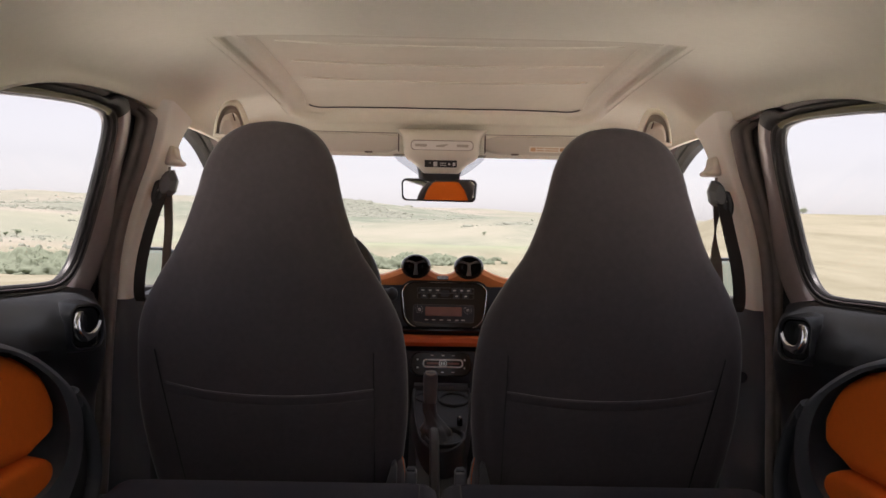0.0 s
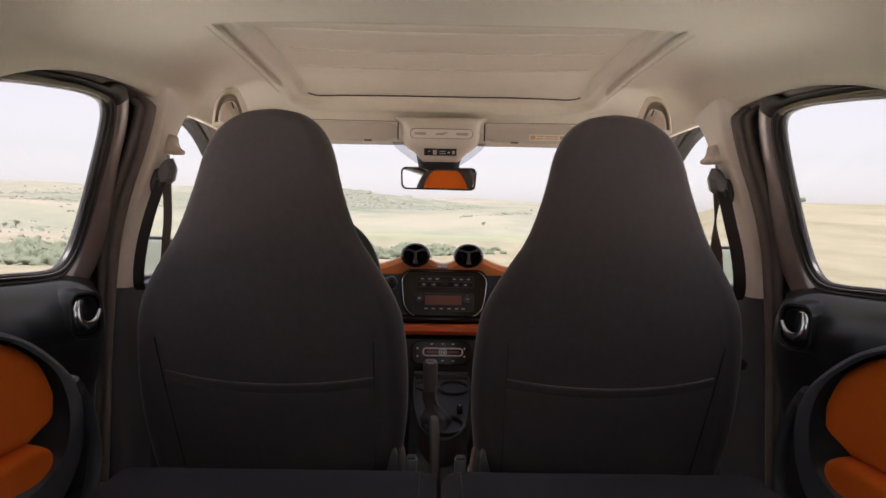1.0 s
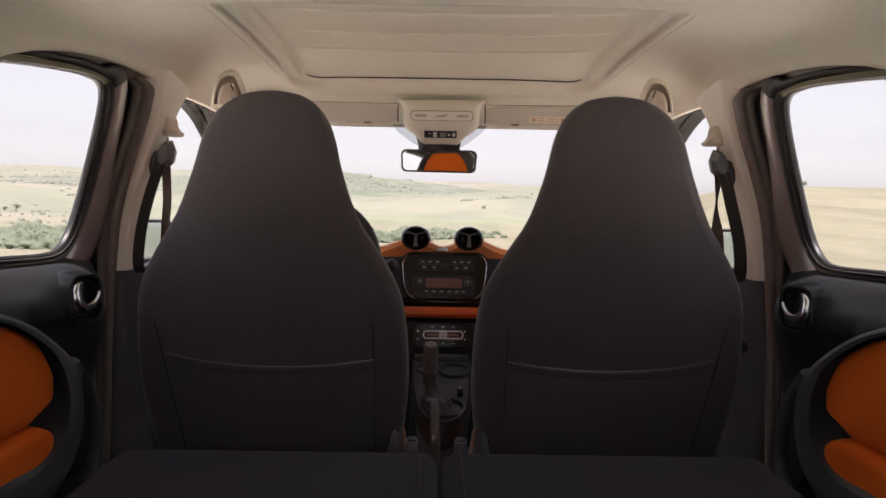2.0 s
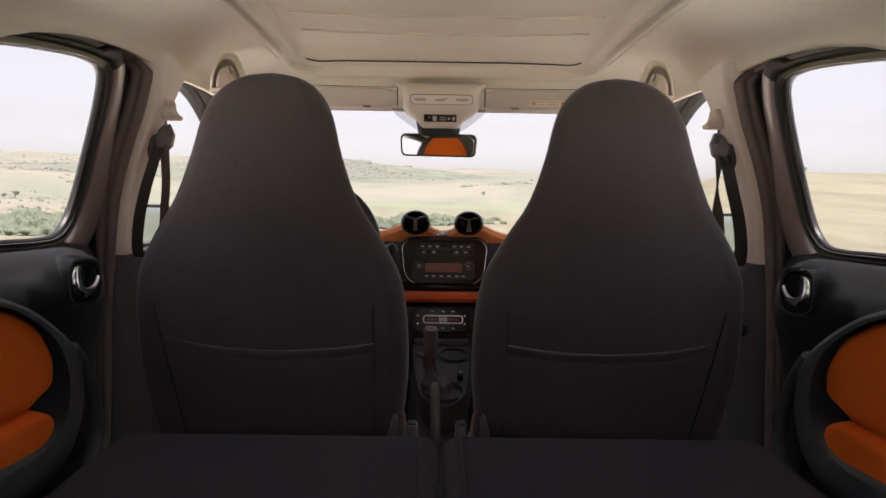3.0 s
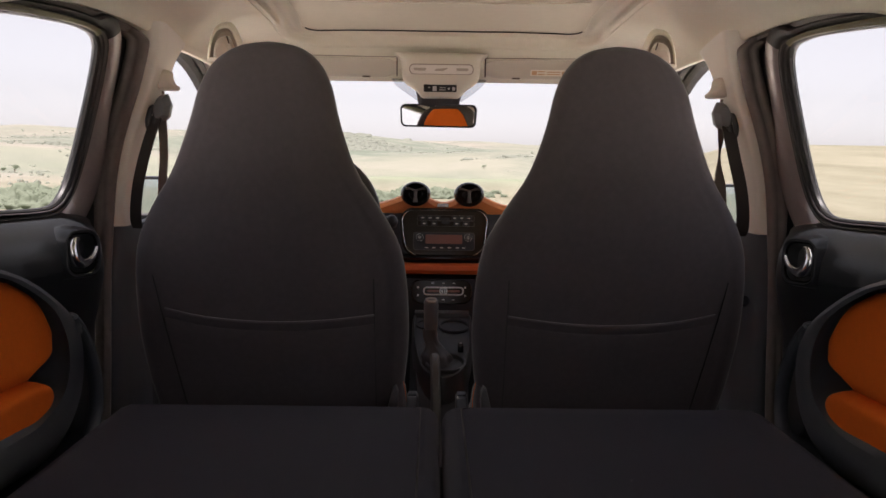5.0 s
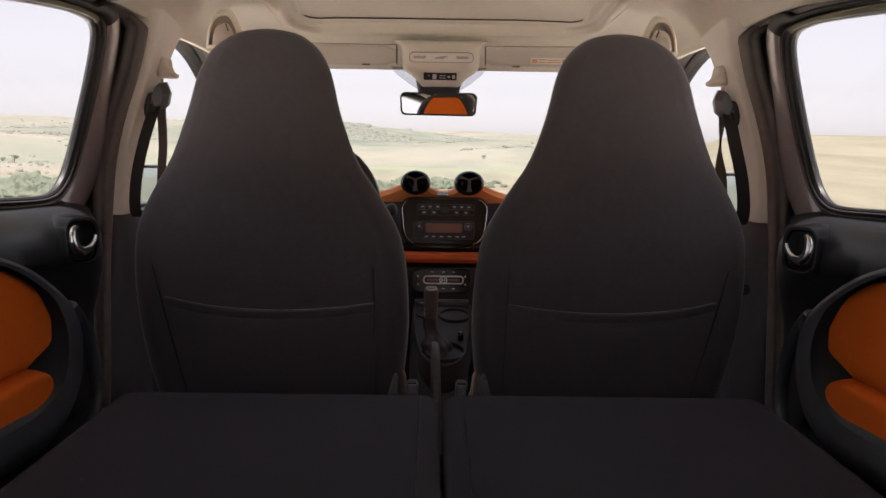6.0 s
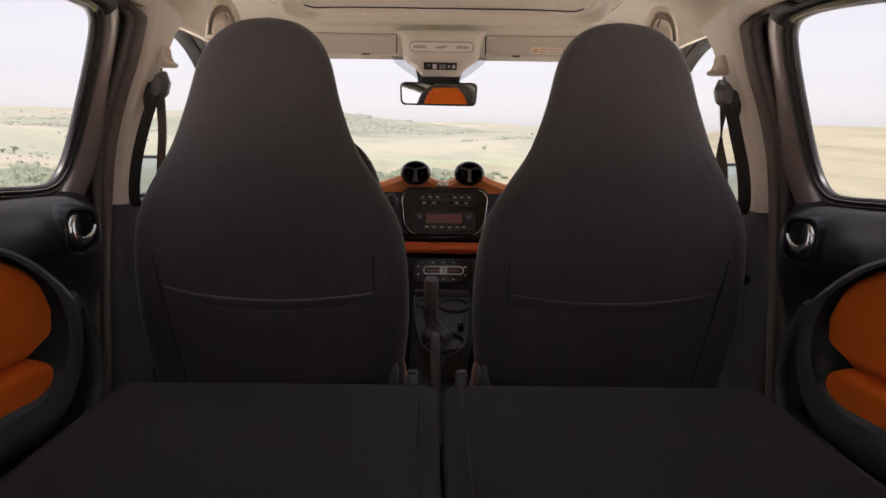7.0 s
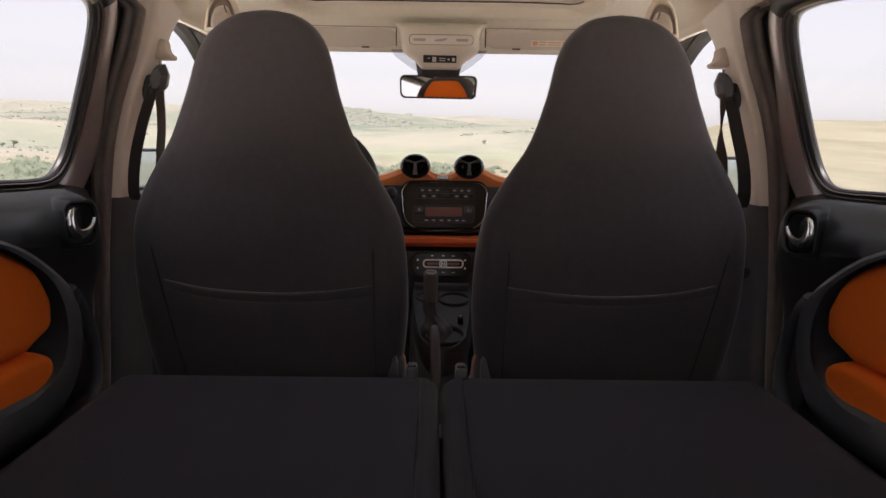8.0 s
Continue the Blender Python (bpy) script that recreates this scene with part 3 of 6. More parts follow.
def lining_z(x, y):
    """The underside of the roof lining."""
    e, c, ex = edge_z(y), crown_z(y), edge_x(y)
    u = min(1.0, abs(x) / ex)
    return e + (c - e) * (1 - u ** 5.2) ** 0.60


def build_headliner():
    """The roof lining, with an opening for the sunroof."""
    ys = [-0.3 + 0.06 * i for i in range(int((SUN_Y0 + 0.3) / 0.06))] + [SUN_Y0 - 0.02, SUN_Y0]
    ys += [SUN_Y0 + (SUN_Y1 - SUN_Y0) * i / 24 for i in range(1, 25)] + [SUN_Y1 + 0.02, SUN_Y1 + 0.045, SUN_Y1 + 0.07, SUN_Y1 + 0.10, SUN_Y1 + 0.125]
    bm = bmesh.new()

    def half_open(y):
        """Half the opening's width; the front corners are round."""
        r = 0.10
        d = SUN_Y1 - y
        return SUN_X - (r - math.sqrt(max(0.0, r * r - (r - d) ** 2)) if d < r else 0.0)

    for s in (-1, 1):
        grid = []
        for y in ys:
            inner = half_open(y) if SUN_Y0 - 1e-6 <= y <= SUN_Y1 + 1e-6 else SUN_X * (1 if y < SUN_Y0 else 0.8)
            ex = edge_x(y)
            row = [Vector((s * (inner + (ex - inner) * k), y, 0)) for k in [i / 12 for i in range(9)] + [0.74, 0.80, 0.85, 0.89, 0.92, 0.945, 0.965, 0.98, 0.992, 1.0]]
            for v in row:
                v.z = lining_z(v.x, y)
            tail = row[-1].copy()
            row.append(tail + Vector((s * 0.006, 0, -0.006)))
            row.append(tail + Vector((s * 0.022, 0, -0.004)))
            row.append(tail + Vector((s * 0.05, 0, 0.02)))
            grid.append(row)
        loft(grid, False, False, bm)
    # the middle strips behind and before the opening
    for keep in ([y for y in ys if y <= SUN_Y0 + 1e-6], [y for y in ys if y >= SUN_Y1 - 1e-6]):
        grid = []
        for y in keep:
            w = SUN_X if y <= SUN_Y0 + 1e-6 else (half_open(SUN_Y1) if y <= SUN_Y1 + 1e-6 else SUN_X * 0.8)
            grid.append([Vector((w * k / 10, y, lining_z(w * k / 10, y))) for k in range(-10, 11)])
        loft(grid, False, False, bm)
    bmesh.ops.remove_doubles(bm, verts=bm.verts, dist=0.0004)
    ob = part("ceiling", bm, HEADLINER)
    return tagged(ob, "beige cloth roof lining of the car", "ceiling", kind="structure")


def opening_loop(half, rear, front, r, n=10):
    """An outline in (x, y): round in front, tight behind."""
    q = 0.006
    corners = []
    for cx, cy, rad, a0 in ((half - r, front - r, r, 0), (-half + r, front - r, r, 90), (-half + q, rear + q, q, 180), (half - q, rear + q, q, 270)):
        corners.append([(cx + rad * math.cos(radians(a0 + 90 * i / n)), cy + rad * math.sin(radians(a0 + 90 * i / n))) for i in range(n + 1)])
    out = []
    for a, b in zip(corners, corners[1:] + corners[:1]):
        out += a
        (x0, y0), (x1, y1) = a[-1], b[0]
        out += [(x0 + (x1 - x0) * i / 24, y0 + (y1 - y0) * i / 24) for i in range(1, 24)]
    return out


def build_sunroof():
    top = thing("sunroof", "closed beige fabric sunroof with soft cross ribs", "sunroof")
    wide = opening_loop(SUN_X + 0.016, SUN_Y0 - 0.004, SUN_Y1 + 0.020, 0.105)
    tight = opening_loop(0.350, SUN_Y0 + 0.002, 2.222, 0.045)
    seams = (SUN_Y0, 1.545, 1.74, 1.93, 2.23)

    def cloth_z(x, y):
        k = max(i for i in range(4) if seams[i] <= max(y, SUN_Y0) + 1e-6)
        u = (y - seams[k]) / (seams[k + 1] - seams[k])
        billow = 0.0075 * (1 - abs(2 * u - 1) ** 2.6) * eased(y, SUN_Y0 + 0.02, SUN_Y0 + 0.25)
        v = min(1.0, abs(x) / 0.352)
        back = eased(y, SUN_Y0, SUN_Y0 + 0.14)
        front = eased(y, 2.10, 2.225)
        return lining_z(x, y) + 0.0004 + 0.027 * back - 0.018 * front - 0.012 * (1 - v ** 3) * back * (1 - front) + billow * (1 - v ** 6) + 0.0009 * noise.noise((x * 9, y * 9, 0)) * back
    # padded rim: a soft lip outside, then a shallow channel that rises to the cloth
    rings = []
    for k, side, front in ((-0.10, 0.003, 0.003), (0.0, -0.0006, -0.0006), (0.04, -0.0022, -0.0030), (0.075, -0.0020, -0.0048), (0.10, 0.0022, -0.0060), (0.13, 0.0062, -0.0068), (0.24, 0.0078, -0.0076), (0.34, 0.0076, -0.0062), (0.41, 0.0066, -0.0030), (0.46, 0.0066, 0.0020), (0.51, 0.0074, 0.0050), (0.56, 0.0100, 0.0060), (0.60, 0.0116, 0.0063), (0.68, 0.0120, 0.0066), (0.76, 0.0122, 0.0072), (0.82, 0.0125, 0.0085), (0.88, 0.0130, 0.011), (0.94, 0.014, 0.013), (1.0, 0.015, 0.015)):
        ring = []
        for (ax, ay), (bx, by) in zip(wide, tight):
            x, y = ax + (bx - ax) * k, ay + (by - ay) * k
            dz = side + (front - side) * eased(y, 2.02, 2.20)
            z = lining_z(x, y) + dz * eased(y, SUN_Y0 - 0.006, SUN_Y0 + 0.035) * (1 + 0.9 * eased(y, 2.15, 2.24) * (dz < 0)) + 0.0003
            ring.append(Vector((x, y, z + (cloth_z(x, y) - z) * eased(k, 0.72, 1.0))))
        rings.append(ring)
    part("surround", loft(rings, True), HEADLINER, top, "padded beige surround", 80)
    # dark tube added for the shadow line between cloth and front rim
    path = [Vector((x, y, cloth_z(x, y) - 0.003)) for x, y in opening_loop(0.347, SUN_Y0, 2.2195, 0.043) if y > 2.195]
    part("front_shade_line", sweep(path, oval(0.0016, 0.0016, 8), (0, 0, 1)), RUBBER, top, "dark tube for the shadow line at the front rim")
    ys = [SUN_Y0 - 0.03 + (2.256 - SUN_Y0) * i / 90 for i in range(91)]
    part("shade", loft([[Vector((0.354 * j / 22, y, cloth_z(0.354 * j / 22, y))) for j in range(-22, 23)] for y in ys], False), SHADE, top, "thin beige cloth shade", 80)
    for yr in seams[1:4]:
        path = [Vector((0.318 * j / 16, yr, cloth_z(0.318 * j / 16, yr) - 0.0012)) for j in range(-16, 17)]
        part("rib", sweep(path, oval(0.0022, 0.0022, 8), (0, 0, 1)), HEADLINER, top)
    grid = [[Vector((0.40 * j / 8, y, crown_z(y) + 0.078 - 0.13 * abs(0.40 * j / 8 / (edge_x(y) + 0.09)) ** 4)) for j in range(-8, 9)] for y in [SUN_Y0 - 0.03 + (SUN_Y1 - SUN_Y0 + 0.05) * i / 10 for i in range(11)]]
    pane = part("roof_glass", thick(loft(grid, False), 0.005), ROOF_GLASS, top, "tinted roof glass")
    pane.visible_shadow = False
    return top


def build_outer_roof():
    """The painted roof skin, with an opening over the sunroof."""
    bm = bmesh.new()

    def patch(y0, y1, k0, k1):
        grid = []
        for i in range(9):
            y = y0 + (y1 - y0) * i / 8
            w = edge_x(y) + 0.09
            grid.append([Vector((w * k, y, crown_z(y) + 0.085 - 0.13 * abs(k) ** 4)) for k in [k0 + (k1 - k0) * q / 12 for q in range(13)]])
        loft(grid, False, False, bm)
    a, d = SUN_Y0 - 0.02, SUN_Y1 + 0.01
    patch(-0.32, a, -1, 1)
    patch(d, 2.34, -1, 1)
    patch(a, d, -1, -0.58)
    patch(a, d, 0.58, 1)
    bmesh.ops.remove_doubles(bm, verts=bm.verts, dist=0.0005)
    ob = part("roof_panel", thick(bm, 0.01), PAINT)
    return tagged(ob, "brown metallic roof skin over the lining", "car roof", kind="structure")


build_headliner()
build_sunroof()
build_outer_roof()


def window_loop():
    """The rear door's pane, in (y, z)."""
    return [(p.x, p.y) for p in curve([(v[0], v[1], 0) for v in (
        (0.86, 1.02), (0.90, 0.999), (1.10, 1.000), (1.30, 0.9985), (1.44, 0.995), (1.508, 0.999), (1.542, 1.020), (1.554, 1.06),
        (1.556, 1.12), (1.552, 1.20), (1.545, 1.248), (1.535, 1.275), (1.515, 1.2895), (1.483, 1.2945), (1.40, 1.294), (1.25, 1.283), (1.137, 1.272), (1.02, 1.262), (0.93, 1.22), (0.87, 1.12))], 6, True)]


def frame_loop(loop, d):
    """The pane's outline grown by d in front, and by less above and below."""
    out = []
    grown = offset_loop(loop, 1.0)
    for (y, z), (gy, gz) in zip(loop, grown):
        low = 0.22 if gz > z else 0.5
        k = d * (low + (1 - low) * max(0.0, gy - y) ** 1.5)
        out.append((y + (gy - y) * k, z + (gz - z) * k))
    return out


def side_ring(s, loop, off):
    return [Vector((s * (glass_x(z) + off), y, z)) for y, z in loop]


panel_low = table(((0.70, 0.88), (1.05, 0.895), (1.25, 0.878), (1.36, 0.840), (1.475, 0.770), (1.53, 0.68), (1.58, 0.565), (1.70, 0.56)))


SIDE_SHIFT = {-1: 0.0, 1: -0.007}    # right-hand parts moved inward to fit the camera's view


def build_rear_door(s):
    door = thing("rear_door", "black rear car door with orange cloth inset and brown frame", "car door", "rear doors")
    w = window_loop()
    # pane
    bm = bmesh.new()
    mid = offset_loop(w, 0.006)
    bm.faces.new([bm.verts.new(p) for p in side_ring(s, mid, 0.012)])
    pane = part("window_pane", thick(bm, 0.004), GLASS, door, "clear side glass")
    pane.visible_shadow = False
    # rubber run round the pane: two lips
    rings = [side_ring(s, frame_loop(w, 1.25 * d), o) for d, o in ((0.008, 0.012), (0.0, 0.004), (0.001, -0.002), (0.006, -0.005), (0.010, -0.003), (0.011, 0.004), (0.014, 0.004), (0.015, -0.004), (0.018, -0.006), (0.021, -0.004), (0.022, 0.003), (0.026, 0.003), (0.027, -0.004), (0.032, -0.007), (0.037, -0.004), (0.040, 0.006), (0.041, 0.016))]
    part("window_seal", loft(rings, True), RUBBER, door, "black rubber window seal")
    for d0, d1, o, mat in ((0.0095, 0.0135, -0.0065, LIP_DARK), (0.0215, 0.0265, -0.0085, LIP)):
        rings = [side_ring(s, frame_loop(w, 1.25 * d), q) for d, q in ((d0, 0.004), (d0, o), ((d0 + d1) / 2, o - 0.0015), (d1, o), (d1, 0.004))]
        part("seal_lip", loft(rings, True), mat, door, "thin grey seal lip")
    # rail over the pane, coloured olive for the green it reflects
    grid = []
    for y, z in [p for p in w if p[1] > 1.262 and 1.0 < p[0] < 1.515][::-1]:
        fade = 1 - 0.4 * eased(y, 1.1, 1.5)
        grid.append([Vector((s * (glass_x(z) + o), y, z + dz * fade)) for dz, o in ((0.002, 0.006), (0.003, -0.004), (0.004, -0.009), (0.012, -0.014), (0.014, -0.013), (0.015, -0.002))])
    part("upper_rail", loft(grid, False), OLIVE, door, "frame strip over the pane, olive for the green it reflects")
    # painted frame, swelling a little inward

    def broad(d):
        """The frame widens towards its foot."""
        slim, wide = frame_loop(w, 0.047 + (d - 0.050) * 1.5), frame_loop(w, 0.048 + (d - 0.050) * 2.7)
        return [(a[0] + (b[0] - a[0]) * (1 - eased(a[1], 1.0, 1.22)), a[1] + (b[1] - a[1]) * (1 - eased(a[1], 1.0, 1.22))) for a, b in zip(slim, wide)]
    rings = [side_ring(s, broad(d), o) for d, o in ((0.050, 0.014), (0.052, 0.001), (0.056, -0.005), (0.064, -0.008), (0.078, -0.009), (0.088, -0.006), (0.094, 0.002), (0.097, 0.014), (0.098, 0.045))]
    top = [i for i, p in enumerate(w) if p[1] > 1.268 or (p[0] < 1.0 and p[1] > 1.05)]
    low = [i for i in range(len(w)) if i not in top]
    ahead = [i for i in low if i < top[0]]
    part("window_frame", loft([[r[i] for i in ahead + [top[0]]] for r in rings], False), PAINT, door, "brown metallic painted window frame")
    # black sheet added for the shaded door gap, and to block light
    flange = [side_ring(s, frame_loop(w, d), o) for d, o in ((0.094, 0.030), (0.150, 0.034), (0.260, 0.046), (0.300, 0.08))]
    part("gap_sheet", loft([[r[i] for i in ahead + [top[0]]] for r in flange], False), RUBBER, door, "black sheet for the shaded gap behind the frame")
    # black for the weatherstrip and for the shade on the frame's corner
    part("frame_head", loft([[r[i] for i in top] for r in rings], False), RUBBER, door, "window frame head, black for weatherstrip and shade")
    # upper part of the inner trim: rolls from the pane's lower edge inward, then down
    ys = [0.70 + (1.690 - 0.70) * i / 40 for i in range(41)]
    grid = []
    for y in ys:
        end = max(0.0, (y - 1.56) / 0.130)
        shrink = 1 - (1 - math.sqrt(max(0.0, 1 - end ** 2.6))) * 0.75
        base_in = 0.050 * shrink
        zt = 0.985 - 0.007 * eased(y, 1.2, 1.5) - 0.018 * max(0.0, end) ** 2
        row = []
        for dx, dz in ((0.03, 0.004), (0.004, 0.004), (-0.006, -0.001), (-0.014, -0.010), (-0.030, -0.028), (-0.043, -0.055), (-0.048, -0.085), (-0.046, -0.120), (-0.036, -0.160), (-0.02, -0.21), (-0.012, -0.28), (-0.010, -0.42)):
            if dz < -0.085:
                dz = -0.085 - (-dz - 0.085) * (zt - panel_low(y) - 0.085) / 0.335
            row.append(Vector((s * (0.693 + (dx * shrink if dx < 0 else dx)), y, zt + dz)))
        grid.append(row)
    grid.append([v + Vector((s * 0.05, 0.01, 0)) for v in grid[-1]])
    part("inner_panel", loft(grid, False), BLACK_SOFT, door, "soft black upper door trim")
    # handle: a pod turned towards the rear, with a dark bowl and a chrome crescent lever
    n = Vector((-s * math.cos(radians(32)), -math.sin(radians(32)), 0.06)).normalized()
    v = (Vector((0, 0, 1)) - n * n.z).normalized()
    u = v.cross(n)
    hub = Vector((s * 0.622, 1.468, 0.918))

    def pod(a, b, h):
        return hub + u * (-s * a) + v * b + n * h
    out = rounded(0.068, 0.080, 0.022, 8)
    rings = [[pod(a * k, b * k, h) for a, b in out] for k, h in ((1.25, -0.075), (1.14, -0.035), (1.08, -0.012), (1.04, -0.002), (1.0, 0.0035), (0.95, 0.0045), (0.90, 0.002), (0.87, -0.004), (0.80, -0.014), (0.60, -0.024))]
    shell = part("handle_bezel", loft(rings, True, True), BLACK_SOFT, door, "black handle bezel")
    part("bowl_rim", sweep([pod(a * 0.86, b * 0.86, -0.003) for a, b in out], oval(0.0022, 0.0022, 8), n, closed=True), GLOSS, shell, "gloss black inner rim")
    stations = ((-0.008, 0.025, 0.0030), (-0.0150, 0.023, 0.0050), (-0.0190, 0.012, 0.0068), (-0.0185, -0.002, 0.0082), (-0.0140, -0.012, 0.0085), (-0.005, -0.0170, 0.0080), (0.007, -0.0155, 0.0060), (0.018, -0.008, 0.0042), (0.0245, 0.001, 0.0034), (0.0275, 0.009, 0.0028))
    line = curve([(a, b, r) for a, b, r in stations], 4)
    rings = []
    for i, p in enumerate(line):
        d = line[min(len(line) - 1, i + 1)] - line[max(0, i - 1)]
        d.z = 0
        d.normalize()
        rings.append([pod(p.x - d.y * q, p.y + d.x * q, 0.003 + h) for q, h in oval(p.z * 1.3, p.z * 0.9, 12)])
    part("lever", loft(rings, True, True), CHROME, shell, "chrome crescent pull lever")
    # ring round the orange inset: inner mouth, crest and outer foot
    def loop_of(rows):
        return [(p.x, p.y) for p in curve([(v[0], v[1], 0) for v in rows], 6, True)]
    mouth = loop_of(((1.424, 0.750), (1.412, 0.792), (1.365, 0.846), (1.256, 0.900), (1.08, 0.922), (0.92, 0.887), (0.86, 0.78), (0.90, 0.71), (1.05, 0.704), (1.23, 0.693), (1.327, 0.687), (1.405, 0.708)))
    crest = loop_of(((1.395, 0.750), (1.373, 0.807), (1.311, 0.857), (1.169, 0.914), (1.03, 0.928), (0.90, 0.89), (0.84, 0.77), (0.88, 0.685), (1.02, 0.678), (1.18, 0.672), (1.282, 0.672), (1.370, 0.699)))
    outer = loop_of(((1.515, 0.735), (1.475, 0.803), (1.357, 0.868), (1.247, 0.912), (1.05, 0.955), (0.85, 0.93), (0.78, 0.77), (0.82, 0.62), (1.00, 0.590), (1.22, 0.588), (1.38, 0.585), (1.490, 0.640)))

    def between(p, q, k, x):
        return [Vector((s * x, a[0] + (b[0] - a[0]) * k, a[1] + (b[1] - a[1]) * k)) for a, b in zip(p, q)]
    rings = [between(mouth, crest, k, x) for k, x in ((-0.05, 0.70), (0.0, 0.662), (0.25, 0.645), (0.6, 0.627), (1.0, 0.619))]
    rings += [between(crest, outer, k, x) for k, x in ((0.25, 0.617), (0.55, 0.622), (0.8, 0.636), (1.0, 0.657), (1.05, 0.70))]
    part("armrest_ring", loft(rings, True), RING, door, "rounded black ring round the inset")
    path = [Vector((s * (0.630 + 0.014 * i / 30), p.x, p.y)) for i, p in enumerate(curve([(1.425, 0.815, 0), (1.470, 0.785, 0), (1.512, 0.747, 0), (1.545, 0.703, 0), (1.566, 0.655, 0), (1.568, 0.612, 0), (1.54, 0.56, 0)], 6))]
    part("ring_cap", moved(loft([[Vector((h, a * k, b * k)) for a, b in oval(0.024, 0.008, 18)] for k, h in ((1, s * 0.012), (1, 0), (0.9, -s * 0.004), (0.5, -s * 0.006))], True, True), Matrix.Translation((s * 0.625, 1.440, 0.799)) @ Matrix.Rotation(radians(-50), 4, "X")), RING, door, "small oval cap on the ring")
    part("pocket_rail", sweep(path, oval(0.014, 0.008, 12), (s, 0, 0)), RING, door, "black rail of the door pocket")
    # orange inset: upper cushion and the armrest below it
    def cushion(z0, z1, x_in, nose):
        grid = []
        for i in range(61):
            y = 0.83 + (nose - 0.83) * i / 60
            e = max(0.0, (i - 50) / 10)
            row = []
            for k in range(25):
                v = k / 24
                bulge = (1 - abs(2 * v - 1) ** 12) * (1 - 0.4 * e ** 3)
                row.append(Vector((s * (0.695 - (0.695 - x_in) * bulge), y - 0.0, z0(y) + (z1(y) - z0(y)) * v)))
            grid.append(row)
        return loft(grid, False)
    upper_top = table(((0.77, 0.887), (0.915, 0.931), (1.06, 0.941), (1.205, 0.918), (1.311, 0.876), (1.369, 0.818), (1.417, 0.781)))
    part("cloth_inset", cushion(lambda y: 0.725 + 0.32 * max(0, y - 1.287), upper_top, 0.635, 1.413), ORANGE_CLOTH, door, "orange cloth door inset")
    lower_top = table(((0.77, 0.735), (1.282, 0.737), (1.335, 0.729), (1.364, 0.715), (1.384, 0.694), (1.398, 0.67)))
    part("armrest", cushion(lambda y: 0.628, lower_top, 0.627, 1.398), ORANGE_CLOTH, door, "orange cloth armrest")
    # dark backing and outer skin
    part("backing", box(min(s * 0.70, s * 0.712), max(s * 0.70, s * 0.712), 0.70, 1.70, 0.40, 0.975, 0.003), BLACK, door)
    grid = [[Vector((s * (0.80 - 0.06 * max(0, (z - 0.75)) / 0.25), y, z)) for z in (0.28, 0.45, 0.75, 0.88, 0.975)] for y in (0.70, 1.2, 1.70)]
    part("outer_skin", thick(loft(grid, False), 0.006), PAINT, door, "brown metallic outer skin")
    door.matrix_world = Matrix.Translation((SIDE_SHIFT[s] * 1.1, 0, 0))
    return door


def build_front_door(s):
    door = thing("front_door", "front car door with slim window frame", "car door", "front doors")
    loop = [(p.x, p.y) for p in curve([(v[0], v[1], 0) for v in (
        (1.80, 1.02), (1.83, 0.97), (2.10, 0.950), (2.50, 0.940), (2.78, 0.940), (2.84, 0.955), (2.74, 1.05), (2.56, 1.15), (2.36, 1.23), (2.17, 1.285), (2.00, 1.312), (1.87, 1.312), (1.81, 1.29), (1.785, 1.20))], 6, True)]
    bm = bmesh.new()
    bm.faces.new([bm.verts.new(p) for p in side_ring(s, offset_loop(loop, 0.004), 0.012)])
    pane = part("window_pane", thick(bm, 0.004), GLASS, door, "clear side glass")
    pane.visible_shadow = False
    rings = [side_ring(s, offset_loop(loop, d), o) for d, o in ((0.0, 0.012), (0.004, -0.002), (0.018, -0.006), (0.022, 0.002), (0.023, 0.02))]
    part("window_seal", loft(rings, True), RUBBER, door, "black rubber window seal")
    rings = [side_ring(s, offset_loop(loop, d), o) for d, o in ((0.022, 0.012), (0.024, -0.006), (0.034, -0.012), (0.044, -0.006), (0.056, 0.01), (0.06, 0.04))]
    part("window_frame", loft(rings, True), BLACK_SOFT, door, "black window frame")
    grid = [[Vector((s * (0.69 + dx), y, 0.930 + dz)) for dx, dz in ((0.03, 0.0), (0.0, 0.0), (-0.02, -0.02), (-0.04, -0.06), (-0.04, -0.25), (-0.02, -0.6))] for y in (1.87, 2.1, 2.4, 2.7, 2.9)]
    part("inner_panel", loft(grid, False), BLACK_SOFT, door, "soft black inner trim")
    grid = [[Vector((s * (0.80 - 0.06 * max(0, (z - 0.75)) / 0.25), y, z)) for z in (0.28, 0.45, 0.75, 0.86, 0.925)] for y in (1.72, 2.2, 2.95)]
    part("outer_skin", thick(loft(grid, False), 0.006), PAINT, door, "brown metallic outer skin")
    return door


def trim_x(z):
    """The door-side edge of the middle pillar's lining."""
    return table(((0.40, 0.663), (0.60, 0.660), (0.80, 0.657), (0.947, 0.651), (1.009, 0.648), (1.049, 0.644), (1.106, 0.632), (1.167, 0.614), (1.224, 0.5945), (1.295, 0.576), (1.335, 0.5695), (1.36, 0.560)))(z)


def front_y(z):
    """The middle pillar's forward edge, which sweeps forward under the roof."""
    return table(((0.4, 1.86), (0.946, 1.850), (1.10, 1.845), (1.20, 1.850), (1.26, 1.868), (1.30, 1.900), (1.33, 1.950), (1.36, 2.02)))(z)


